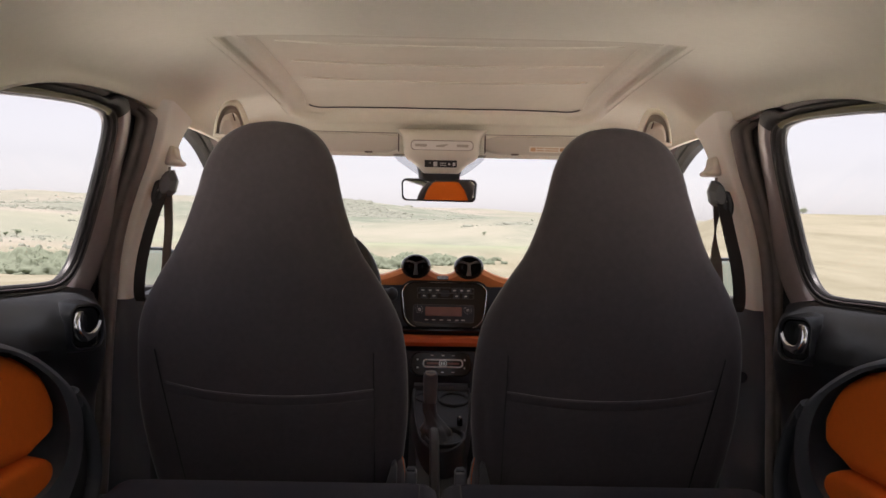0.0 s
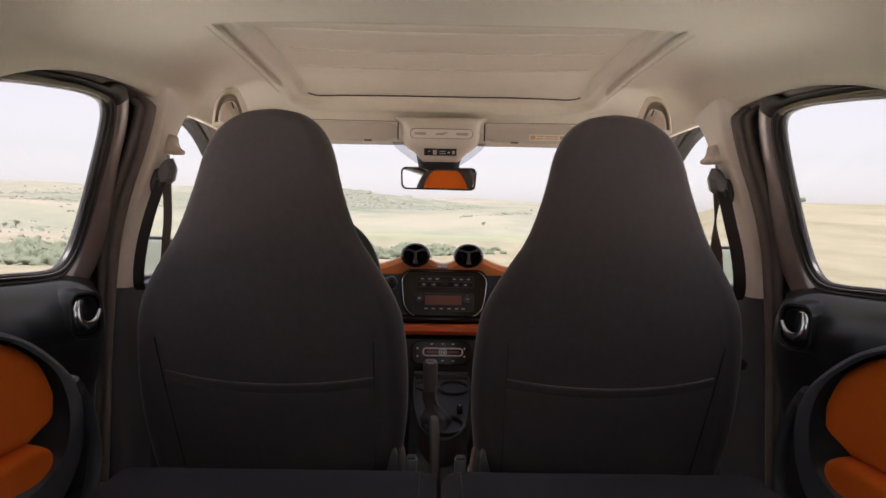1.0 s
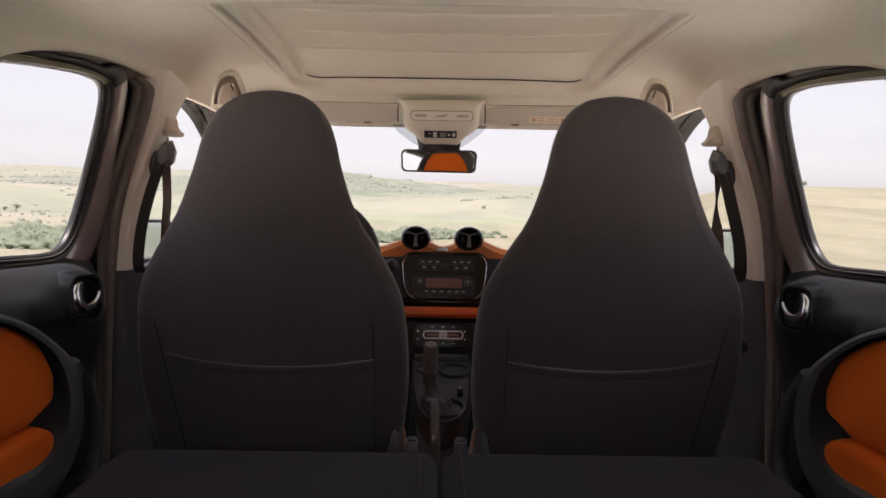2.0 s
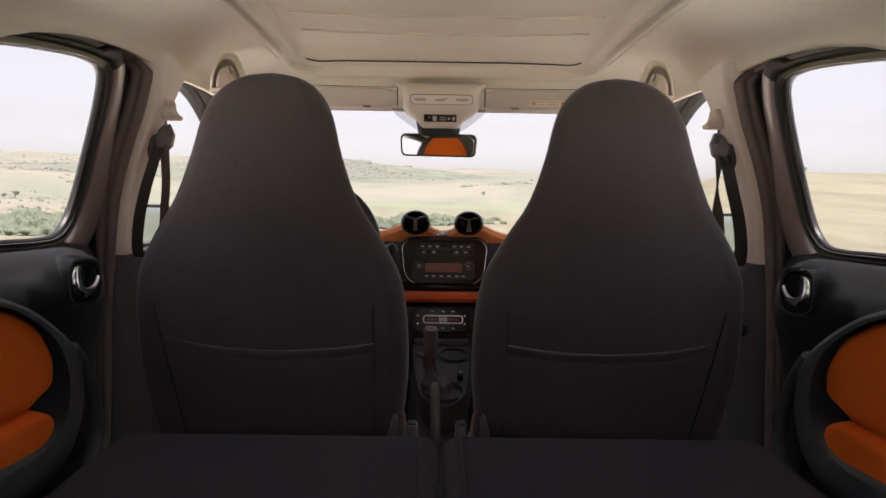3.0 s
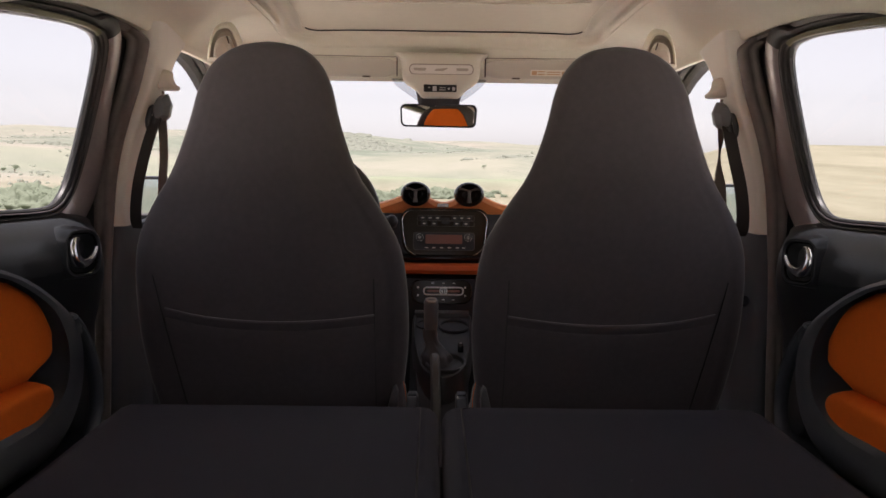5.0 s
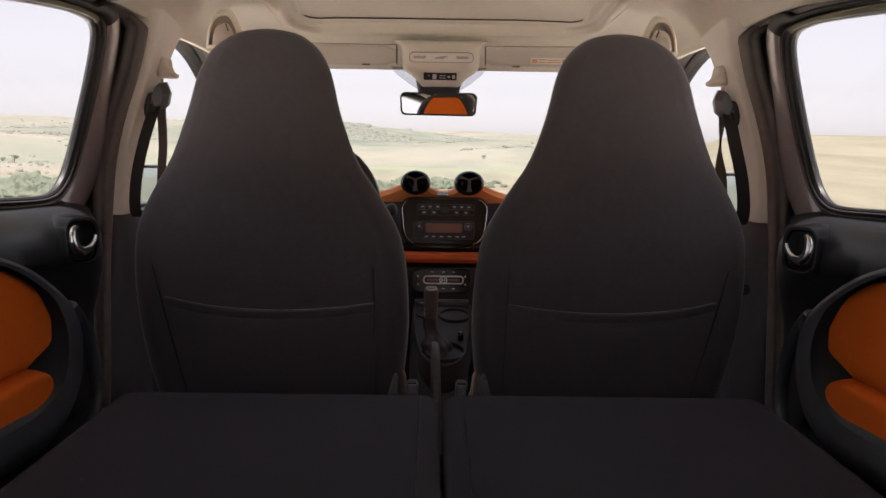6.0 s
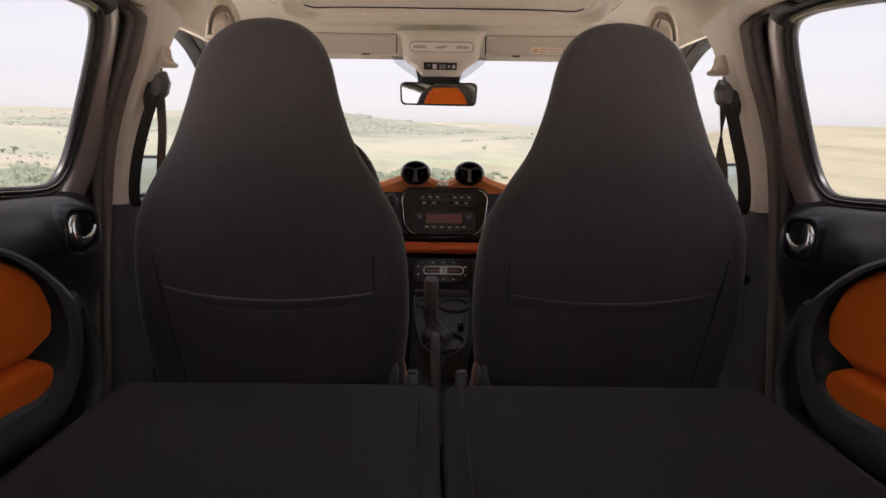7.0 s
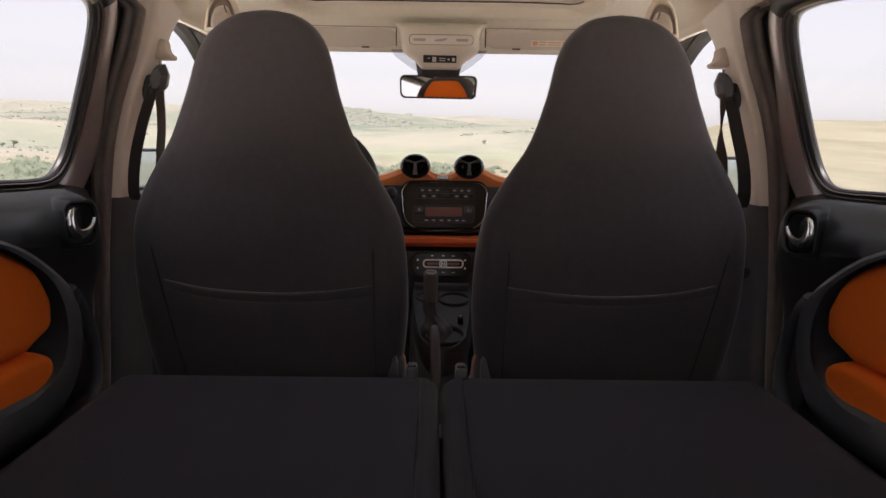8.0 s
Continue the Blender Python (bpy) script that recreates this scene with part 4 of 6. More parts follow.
def build_pillar(s):
    pillar = thing("middle_pillar", "beige upper and grey lower lining of the middle pillar", "car pillar", "middle pillars")
    grid = []
    for i in range(24):
        row = []
        for u, d in ((-0.06, 0.030), (-0.04, 0.006), (-0.02, 0.001), (-0.008, -0.003), (0.0, -0.008), (0.02, -0.0125), (0.06, -0.0140), (0.18, -0.0145), (0.5, -0.0145), (0.80, -0.012), (0.94, -0.004), (1.0, 0.010), (1.0, 0.05)):
            z = 0.946 + (1.348 - 0.024 * max(0.0, u) - 0.946) * min(i, 22) / 22
            x, f = trim_x(z), front_y(z)
            row.append(Vector((s * (x + d + (0.02 if i == 23 else 0.0)), 1.722 + (f - 1.722) * u, z + (0.002 if i == 23 else 0.0))))
        grid.append(row)
    part("upper_trim", loft(grid, False), BEIGE_PILLAR, pillar, "beige upper pillar trim", 70)
    grid = []
    for i in range(14):
        z = 0.30 + (0.947 - 0.30) * i / 13
        x = trim_x(z)
        row = [Vector((s * (x + d), y, z)) for y, d in ((1.715, 0.03), (1.722, 0.008), (1.728, 0.001), (1.75, -0.006), (1.80, -0.012), (1.85, -0.014), (1.90, -0.012), (2.00, 0.005), (2.10, 0.03))]
        grid.append(row)
    grid.append([v + Vector((s * 0.02, 0, 0.001)) for v in grid[-1]])
    part("lower_trim", loft(grid, False), GREY, pillar, "grey lower pillar trim")
    # slot cover of the belt's height adjuster
    leaf = curve([(0.0, 0.028, 0), (0.011, 0.023, 0), (0.014, 0.006, 0), (0.021, -0.006, 0), (0.029, -0.011, 0), (0.027, -0.019, 0), (0.008, -0.021, 0), (-0.013, -0.018, 0), (-0.016, 0.002, 0), (-0.010, 0.022, 0)], 4, True)
    rings = [[Vector((-s * p.x * 0.8 * k, h, p.y * 0.85 * k)) for p in leaf] for k, h in ((1.0, 0.035), (1.0, 0.003), (0.93, -0.003), (0.78, -0.0065), (0.45, -0.0085))]
    part("adjuster_hook", moved(loft(rings, True, True), Matrix.Translation((s * 0.570, 1.776, 1.238))), BEIGE_SMOOTH, pillar, "beige belt height adjuster")
    # brown strip drawn in place of the shade in the slot
    part("adjuster_slot", box(min(s * 0.572, s * 0.5735), max(s * 0.572, s * 0.5735), 1.774, 1.79, 1.188, 1.218, 0.0005), RECESS_SHADE, pillar, "brown strip for the shade in the adjuster slot")
    # hollow core behind, black for the shaded gap, so that no light comes through
    grid = [[Vector((s * (glass_x(z) + dx), y, z)) for y, dx in ((1.70, 0.028), (1.74, 0.030), (1.80, 0.030), (1.86, 0.035))] for z in (0.30, 0.6, 0.95, 1.05, 1.15, 1.25, 1.33, 1.42)]
    part("core", thick(loft(grid, False), 0.008), BLACK, pillar, "pillar core, black for the shaded gap")
    pillar.matrix_world = Matrix.Translation((SIDE_SHIFT[s], 0, 0))
    return pillar


def build_door_seal(s):
    section = [(-0.019, -0.004), (-0.015, -0.012), (-0.008, -0.016), (-0.001, -0.014), (0.004, -0.011), (0.009, -0.014), (0.016, -0.015), (0.022, -0.010), (0.026, -0.002), (0.026, 0.010), (0.004, 0.016), (-0.014, 0.014)]
    # along the roof rail, then down the pillar
    top = curve([(s * (trim_x(z) + 0.052), y, z + 0.004) for y, z in ((0.98, 1.262), (1.10, 1.283), (1.20, 1.303), (1.36, 1.326), (1.50, 1.334), (1.60, 1.336), (1.70, 1.335))], 6)
    seal = thing("door_seal", "dusty dark rubber seal round the rear door opening", "door seal", "door seals")
    part("roof_run", sweep(top, section, (s, 0, 0)), SEAL, seal, "seal along the roof rail")
    down = []
    for p in curve([(y, z, 0) for y, z in ((1.700, 1.352), (1.702, 1.33), (1.705, 1.28), (1.708, 1.20), (1.710, 1.10), (1.712, 0.95), (1.715, 0.80), (1.712, 0.65), (1.70, 0.52), (1.68, 0.42))], 6):
        down.append(Vector((s * (trim_x(p.y) + 0.018 + 0.034 * eased(p.y, 1.305, 1.340)), p.x, p.y)))
    rings = []
    for p in down:
        k = 0.70 + 0.30 * eased(p.z, 0.84, 1.06)
        rings.append([Vector((p.x + s * (a * k + 0.004 * (1 - k)), p.y + q, p.z)) for a, q in section])
    part("pillar_run", loft(rings, True, True), SEAL, seal, "seal down the pillar", 85)
    seal.matrix_world = Matrix.Translation((SIDE_SHIFT[s], 0, 0))
    return seal


def build_belt(s):
    belt = thing("seat_belt", "dark seat belt hanging from its pillar guide", "seat belt", "seat belts")
    m = Matrix.Translation((s * 0.572, 1.765, 1.178))
    body = [(s * a, b) for a, b in ((0.012, -0.012), (0.012, 0.010), (0.002, 0.030), (-0.012, 0.033), (-0.020, 0.012), (-0.015, -0.012), (-0.007, -0.020), (0.005, -0.022))]
    part("belt_guide", moved(loft([[Vector((u * k + s * lean, h, v * k)) for u, v in body] for k, h, lean in ((0.9, 0.02, 0), (1.0, 0.010, 0), (1.0, -0.002, 0), (0.70, -0.016, 0.004), (0.28, -0.019, 0.007))], True, True), m), LEVER, belt, "faceted black belt guide", 20)
    loop = [Vector((s * (0.0165 + a - 0.12 * b), -0.010, -0.016 + b)) for a, b in oval(0.0070, 0.022, 20)]
    part("guide_loop", moved(sweep(loop, oval(0.0046, 0.006, 10), (0, 1, 0), closed=True), m), BLACK_SOFT, belt, "black guide loop")

    def strap(points, width, side=0.45, fore=0.89):
        path = curve(points, 6)
        rings = []
        for i, p in enumerate(path):
            d = (path[min(len(path) - 1, i + 1)] - path[max(0, i - 1)]).normalized()
            across = Vector((s * side, fore, 0)).normalized()
            nrm = d.cross(across).normalized() * 0.0012
            half = across * width(i / (len(path) - 1)) / 2
            rings.append([p - half + nrm, p + half + nrm, p + half - nrm, p - half - nrm])
        return loft(rings, True, True)
    shift = 0.006 if s > 0 else 0.0
    part("strap", strap([(s * (x - shift * eased(1.168 - z, 0, 0.06)), y, z) for x, y, z in ((0.580, 1.758, 1.166), (0.5935, 1.732, 1.10), (0.6055, 1.722, 1.04), (0.6125, 1.722, 0.99), (0.617, 1.735, 0.955), (0.622, 1.765, 0.940))], lambda k: 0.024 + 0.6 * shift, 0.98, 0.2), STRAP_SHADED, belt, "webbing into the pillar, darkened for shade")
    part("strap", strap([(s * 0.572, 1.768, 1.172), (s * 0.572, 1.778, 1.09), (s * 0.578, 1.785, 1.03), (s * 0.584, 1.80, 0.94), (s * 0.575, 1.82, 0.80)], table(((0, 0.020), (0.5, 0.019), (1, 0.021))) if s < 0 else table(((0, 0.022), (0.12, 0.011), (0.20, 0.0035), (0.32, 0.015), (0.5, 0.030), (1, 0.036))), 0.95, 0.30), WEBBING, belt, "webbing towards the seat, paled as if lit")
    belt.matrix_world = Matrix.Translation((SIDE_SHIFT[s], 0, 0))
    return belt


def build_roof_handle(s):
    pod = thing("roof_grip", "beige folded grip in an arched roof recess", "grab handle", "roof grips")
    arch = curve([(-0.031, 0, -0.058), (-0.027, 0, -0.028), (-0.018, 0, -0.006), (-0.004, 0, 0.003), (0.012, 0, 0.0), (0.024, 0, -0.024), (0.034, 0, -0.056)], 5)
    arch = [Vector((p.x * -s, p.y, p.z)) for p in arch]
    m = Matrix.Translation((s * 0.485, 1.93, 1.364))
    # the recess inside the rim is coloured brown for its shade
    for name, mat, note, rows in (("recess_rim", HEADLINER, "padded beige rim", ((1.40, 0.034), (1.24, 0.018), (1.13, 0.013), (1.06, 0.013), (1.02, 0.016))), ("recess", RECESS_SHADE, "roof recess coloured brown for its shade", ((1.02, 0.016), (0.97, 0.022), (0.88, 0.028), (0.70, 0.030)))):
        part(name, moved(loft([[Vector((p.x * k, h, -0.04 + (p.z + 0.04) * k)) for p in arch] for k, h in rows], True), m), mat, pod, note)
    rings = []
    for k, h, lift in ((0.72, 0.05, -0.004), (0.72, 0.008, -0.004), (0.66, -0.003, -0.004), (0.46, -0.013, -0.008), (0.16, -0.015, -0.016)):
        rings.append([Vector((p.x * k, h, -0.045 + lift + (p.z + 0.045) * k)) for p in arch])
    part("grip", moved(loft(rings, True, True), m), BEIGE_SMOOTH, pod, "faceted beige plastic grip", 25)
    # a dark strip stands for the shade in the grip's slot
    part("slot", moved(box(-0.0010, 0.0010, -0.003, 0.004, -0.010, 0.006, 0.0004), m @ Matrix.Translation((-s * 0.013, -0.012, -0.022)) @ Matrix.Rotation(radians(-s * -18), 4, "Y")), GAP, pod, "dark strip for the shade in the grip's slot")
    pod.matrix_world = Matrix.Translation((SIDE_SHIFT[s] * 1.3, 0, 0))
    return pod


for side in (-1, 1):
    build_rear_door(side)
    build_front_door(side)
    build_pillar(side)
    build_door_seal(side)
    build_belt(side)
    build_roof_handle(side)


def build_shell():
    """Plain walls that close the car: floor, bulkhead, rear side walls, sills."""
    for s, name in ((-1, "wall_left"), (1, "wall_right")):
        bm = bmesh.new()
        box(min(s * 0.60, s * 0.72), max(s * 0.60, s * 0.72), -0.22, 0.88, 0.30, 1.15, 0.01, 2, bm)
        tagged(part(name, bm, BLACK), "plain dark lining beside the luggage space", "wall", kind="structure")
        bm = box(min(s * 0.565, s * 0.70), max(s * 0.565, s * 0.70), 0.30, 1.66, 0.30, 0.575, 0.02, 3)
        tagged(part("trim_left" if s < 0 else "trim_right", bm, BLACK), "black sill trim beside the folded seats", "trim", kind="structure")
        grid = [[Vector((s * (edge_x(y) + dx), y, z)) for dx, z in ((0.0, edge_z(y) + 0.01), (0.012, 1.14), (0.03, 1.0))] for y in (-0.22, 0.3, 0.7, 0.92)]
        tagged(part("wall_rear_left" if s < 0 else "wall_rear_right", thick(loft(grid, False), 0.02), BEIGE), "beige rear quarter lining", "wall", kind="structure")
    tagged(part("floor", box(-0.72, 0.72, -0.22, 3.0, 0.24, 0.28, 0.005), BLACK), "black carpeted car floor", "floor", kind="structure")
    # tailgate lining behind the camera, its opening sized to shape light inside
    bm = box(-0.72, 0.72, -0.30, -0.26, 0.24, 0.92, 0.008)
    tagged(part("wall_rear", bm, BLACK), "plain dark tailgate lining, unseen, set to limit the light", "wall", kind="structure")
    bm = box(-0.63, -0.45, -0.30, -0.25, 0.915, 1.42, 0.012)
    box(0.45, 0.63, -0.30, -0.25, 0.915, 1.42, 0.012, 2, bm)
    box(-0.46, 0.46, -0.30, -0.25, 1.30, 1.42, 0.012, 2, bm)
    tagged(part("trim_rear", bm, BEIGE), "beige lining round the rear window, sized to shape the light", "trim", kind="structure")
    tagged(part("wall_front", box(-0.72, 0.72, 2.93, 2.97, 0.26, 0.93, 0.005), BLACK), "dark bulkhead behind the dashboard", "wall", kind="structure")


build_shell()


def build_windshield():
    ws = thing("windshield", "clear sloping windscreen with shaded upper rim", "windscreen", kind="structure")
    grid = []
    for i in range(9):
        u = i / 8
        z = 1.325 - 0.375 * u
        grid.append([Vector(((0.545 + 0.11 * u) * k / 8, 2.30 + 0.66 * u - 0.10 * abs(k / 8) ** 2.2, z)) for k in range(-8, 9)])
    pane = part("glass", thick(loft(grid, False), 0.005), GLASS, ws)
    pane.visible_shadow = False
    for s in (-1, 1):
        path = [Vector((s * (0.535 + 0.12 * u), 2.235 + 0.62 * u, 1.31 - 0.35 * u)) for u in [i / 8 for i in range(9)]]
        part("front_pillar", sweep(path, oval(0.030, 0.045, 12), (s, 0, 0.2)), BEIGE, ws, "beige front pillar lining")
    return ws


build_windshield()


# ---- front seats ----
seat_w = table(((0.41, 0.2125), (0.545, 0.2285), (0.605, 0.237), (0.655, 0.245), (0.748, 0.2525), (0.86, 0.2485), (0.933, 0.234), (1.0, 0.1985), (1.06, 0.160), (1.146, 0.129), (1.193, 0.118), (1.215, 0.112), (1.242, 0.100), (1.261, 0.086), (1.276, 0.068), (1.287, 0.0425), (1.292, 0.004)))
seat_rear = table(((0.40, 1.725), (0.50, 1.680), (0.60, 1.634), (0.75, 1.570), (0.86, 1.530), (0.95, 1.507), (1.03, 1.501), (1.12, 1.505), (1.20, 1.516), (1.25, 1.527), (1.275, 1.536), (1.287, 1.546), (1.292, 1.560)))
seat_t = table(((0.40, 0.130), (0.75, 0.150), (0.95, 0.130), (1.06, 0.105), (1.15, 0.095), (1.22, 0.088), (1.26, 0.078), (1.28, 0.062), (1.292, 0.03)))


seat_skew = table(((0.42, 0.004), (0.60, 0.006), (0.88, 0.004), (0.98, 0.005), (1.15, 0.006), (1.25, 0.004), (1.29, 0.0)))    # fuller towards the door


def seat_mid(z):
    return seat_rear(z) + seat_t(z) / 2


def seat_back(x, z, off=0.0):
    """A point on the rear of the backrest, raised by off."""
    w = seat_w(z)
    deep = seat_round(min(abs(x), w - 0.030)) + 0.8 * max(0.0, abs(x) - w + 0.030)
    return Vector((x, seat_rear(z) + deep - off, z))


def seat_round(x):
    """How far the back falls away towards its sides."""
    return 0.034 * (min(1.0, abs(x) / 0.22)) ** 2.1


def seat_section(w, t):
    """The backrest cut across, as (x, y): a flat back, chamfered shoulders and a rounder front."""
    c = min(0.036, 0.28 * w)
    flat = w - c
    d = 1.35 * max(min(0.034, 0.36 * t), seat_round(flat) + 0.022) - seat_round(flat)
    half = [(flat * u, -t / 2 + seat_round(flat * u)) for u in (0.0, 0.15, 0.3, 0.45, 0.6, 0.72, 0.83, 0.92, 0.97)]
    half += [(flat + c * math.sin(a) ** 0.94, -t / 2 + seat_round(flat) + 0.0008 + d * (1 - math.cos(a))) for a in [math.pi / 16 * i for i in range(9)]]
    half += [(w - 0.002, t / 2 - 0.30 * t), (w - 0.008, t / 2 - 0.13 * t), (w - 0.028, t / 2 - 0.03 * t), (0.5 * w, t / 2), (0.0, t / 2)]
    return half + [(-x, y) for x, y in half[-2:0:-1]]


def seat_levels():
    zs = [0.42 + 0.025 * i for i in range(31)]
    return zs + [1.187, 1.20, 1.215, 1.228, 1.24, 1.25, 1.259, 1.267, 1.274, 1.280, 1.285, 1.289, 1.292]


def build_front_seat(x, outer):
    seat = thing("front_seat", "charcoal cloth front seat with one-piece headrest, orange front", "car seat", "front seats")
    rings = []
    for z in seat_levels():
        w, t = seat_w(z), seat_t(z)
        rings.append([Vector((a + outer * seat_skew(z), seat_mid(z) + b, z)) for a, b in seat_section(w + seat_skew(z), t)])
    part("backrest", loft(rings, True, True), SEAT_CLOTH, seat, "charcoal cloth backrest", 70)
    rings = []
    for z in [v for v in seat_levels() if 0.70 < v < 1.28]:
        w, t = max(0.006, seat_w(z) - 0.022), seat_t(z) / 2
        rings.append([Vector((a, seat_mid(z) + 0.020 + b, z - 0.007)) for a, b in oval(w, t, 32, 2.6)])
    part("front_cover", loft(rings, True, True), ORANGE_CLOTH, seat, "orange cloth front of the backrest")
    # seat base
    rings = []
    for y, w, z0, z1 in ((1.66, 0.215, 0.36, 0.50), (1.72, 0.235, 0.34, 0.52), (1.95, 0.245, 0.34, 0.52), (2.10, 0.24, 0.36, 0.535), (2.16, 0.22, 0.40, 0.52)):
        rings.append([Vector((a, y, (z0 + z1) / 2 + b)) for a, b in oval(w, (z1 - z0) / 2, 28, 4.0)])
    part("seat_base", loft(rings, True, True), SEAT_CLOTH, seat, "charcoal cloth seat base")
    part("seat_insert", box(-0.15, 0.15, 1.74, 2.12, 0.50, 0.532, 0.012, 3), ORANGE_CLOTH, seat, "orange cloth seat centre")
    part("seat_frame", box(-0.20, 0.20, 1.66, 2.10, 0.279, 0.37, 0.02), BLACK, seat, "black seat frame")
    # seams: upright by the tunnel, slanted by the door, and the map pocket
    inner = -outer

    def seam(points, r, off=0.0018):
        path = [seat_back(p[0], p[1], off) for p in points]
        return sweep(path, oval(r, r, 6), (1, 0, 0.01))
    zs = [0.87 - 0.012 * i for i in range(30)]
    part("seam", seam([(inner * 0.190, z) for z in zs], 0.0011), RUBBER, seat)
    part("seam", seam([(outer * (0.212 - 0.13 * (0.87 - z)), z) for z in zs], 0.0012, 0.0050), RUBBER, seat)
    top = curve([(inner * 0.190, 0.800, 0), (inner * 0.10, 0.791, 0), (0.0, 0.788, 0), (outer * 0.11, 0.794, 0), (outer * 0.196, 0.808, 0)], 8)
    grid = []
    for p in top:
        row = [seat_back(p.x, p.y, 0.0005), seat_back(p.x, p.y, 0.005), seat_back(p.x, p.y - 0.003, 0.007), seat_back(p.x, p.y - 0.015, 0.007), seat_back(p.x, p.y - 0.0185, 0.0045), seat_back(p.x, p.y - 0.021, 0.0055)]
        for k in range(1, 8):
            row.append(seat_back(p.x * (1 - (0.16 if p.x * outer > 0 else 0.0) * k / 7), p.y - 0.020 - 0.035 * k, 0.0045 - 0.004 * k / 7))
        grid.append(row)
    part("map_pocket", loft(grid, False), SEAT_CLOTH, seat, "slack cloth map pocket with hem")
    # tunnel-side bolster with orange stitching, and the pale recliner cover
    rings = []
    for z, yy, a, b in ((0.46, 1.70, 0.020, 0.09), (0.54, 1.70, 0.019, 0.085), (0.60, 1.69, 0.016, 0.06), (0.635, 1.685, 0.012, 0.035), (0.650, 1.685, 0.005, 0.015)):
        rings.append([Vector((inner * 0.235 + u, yy + v, z)) for u, v in oval(a, b, 16, 2.5)])
    part("side_bolster", loft(rings, True, True), SEAT_CLOTH, seat)
    path = curve([(inner * 0.243, 1.650, 0.655), (inner * 0.249, 1.630, 0.630), (inner * 0.250, 1.618, 0.60), (inner * 0.247, 1.612, 0.57)], 5)
    part("stitching", sweep(path, oval(0.0006, 0.0006, 6), (0, 1, 0)), ORANGE_CLOTH, seat, "orange stitching")
    part("recliner_cover", moved(slab([(-0.016, -0.05), (0.012, -0.05), (0.012, 0.014), (0.008, 0.024), (0.002, 0.020)] if inner > 0 else [(0.016, -0.05), (-0.012, -0.05), (-0.012, 0.014), (-0.008, 0.024), (-0.002, 0.020)], 0.03, 0.002), Matrix.Translation((inner * 0.222, 1.605, 0.630))), PALE_GREY, seat, "pale grey recliner cover")
    seat.matrix_world = Matrix.Translation((x, 0, 0))
    return seat


build_front_seat(-0.318, -1)
right_seat = build_front_seat(0.309, 1)
part("recliner_knob", moved(disc(0.011, 0.020, 20, 0.005), Matrix.Translation((0.288, 1.70, 0.816)) @ Matrix.Rotation(radians(90), 4, "X")), BLACK, right_seat, "small black knob")


# ---- folded rear backrests ----
def build_folded_backrest(x0, x1, seam_x):
    back = thing("folded_backrest", "black felt back of a folded rear seat", "folded seat", "folded rear seats")
    rings = []
    for inset, z in ((0.020, 0.540), (0.004, 0.555), (0.0, 0.60), (0.0, 0.650), (0.003, 0.662), (0.010, 0.669), (0.022, 0.672)):
        a, b, c, d = x0 + inset, x1 - inset, 0.22 + inset, 1.425 - inset
        r = 0.030
        out = []
        for cx, cy, a0 in ((b - r, d - r, 0), (a + r, d - r, 90), (a + r, c + r, 180), (b - r, c + r, 270)):
            for i in range(7):
                q = radians(a0 + 15 * i)
                out.append(Vector((cx + r * math.cos(q), cy + r * math.sin(q), z)))
        rings.append(out)
    bm = loft(rings, True, False)
    bm.faces.new([v for v in bm.verts[:28]])
    # top as a fine grid with a slack surface
    part("shell", bm, FOLD_CLOTH, back)
    a, b, c, d = x0 + 0.020, x1 - 0.020, 0.24, 1.405
    grid = []
    for i in range(61):
        y = c + (d - c) * i / 60
        row = []
        for k in range(33):
            x = a + (b - a) * k / 32
            dip = -0.0035 * math.exp(-((x - seam_x) / 0.006) ** 2)
            edge = min(1.0, min(x - a, b - x, d - y, y - c) / 0.03)
            row.append(Vector((x, y, 0.6715 + edge * (0.002 + 0.0016 * noise.noise((x * 5, y * 4, x0))) + dip)))
        grid.append(row)
    part("cover", loft(grid, False), FOLD_CLOTH, back, "slack black felt cover")
    path = [Vector((seam_x, y, 0.6702)) for y in [0.30 + 1.10 * i / 30 for i in range(31)]]
    part("seam", sweep(path, oval(0.0018, 0.0018, 6), (0, 0, 1)), RUBBER, back)
    rng = random.Random(int(abs(x0) * 1000))
    for _ in range(5):
        cx, cy, turn = rng.uniform(x0 + 0.05, x1 - 0.05), rng.uniform(0.85, 1.35), rng.uniform(0, 6.28)
        d = Vector((math.cos(turn), math.sin(turn), 0)) * rng.uniform(0.0015, 0.004)
        path = [Vector((cx, cy, 0.6762)) - d, Vector((cx + 0.0006, cy, 0.6768)), Vector((cx, cy, 0.6762)) + d]
        part("lint", sweep(path, oval(0.0003, 0.0004, 4), (0, 0, 1)), GREY, back)
    part("hinge_foot", box((x0 + x1) / 2 - 0.2, (x0 + x1) / 2 + 0.2, 0.3, 1.1, 0.28, 0.55, 0.02), BLACK, back)
    return back


build_folded_backrest(-0.545, -0.008, -0.038)
build_folded_backrest(-0.002, 0.540, 0.030)


# ---- dashboard ----
DX = 0.008


def corners(w, h, top, low, n=8):
    """A panel outline whose lower corners are rounder than its upper ones."""
    line = []
    for cx, cz, r, a0 in ((w / 2 - top, h / 2 - top, top, 0), (-w / 2 + top, h / 2 - top, top, 90), (-w / 2 + low, -h / 2 + low, low, 180), (w / 2 - low, -h / 2 + low, low, 270)):
        line += [(cx + r * math.cos(radians(a0 + 90 * i / n)), cz + r * math.sin(radians(a0 + 90 * i / n))) for i in range(n + 1)]
    return line


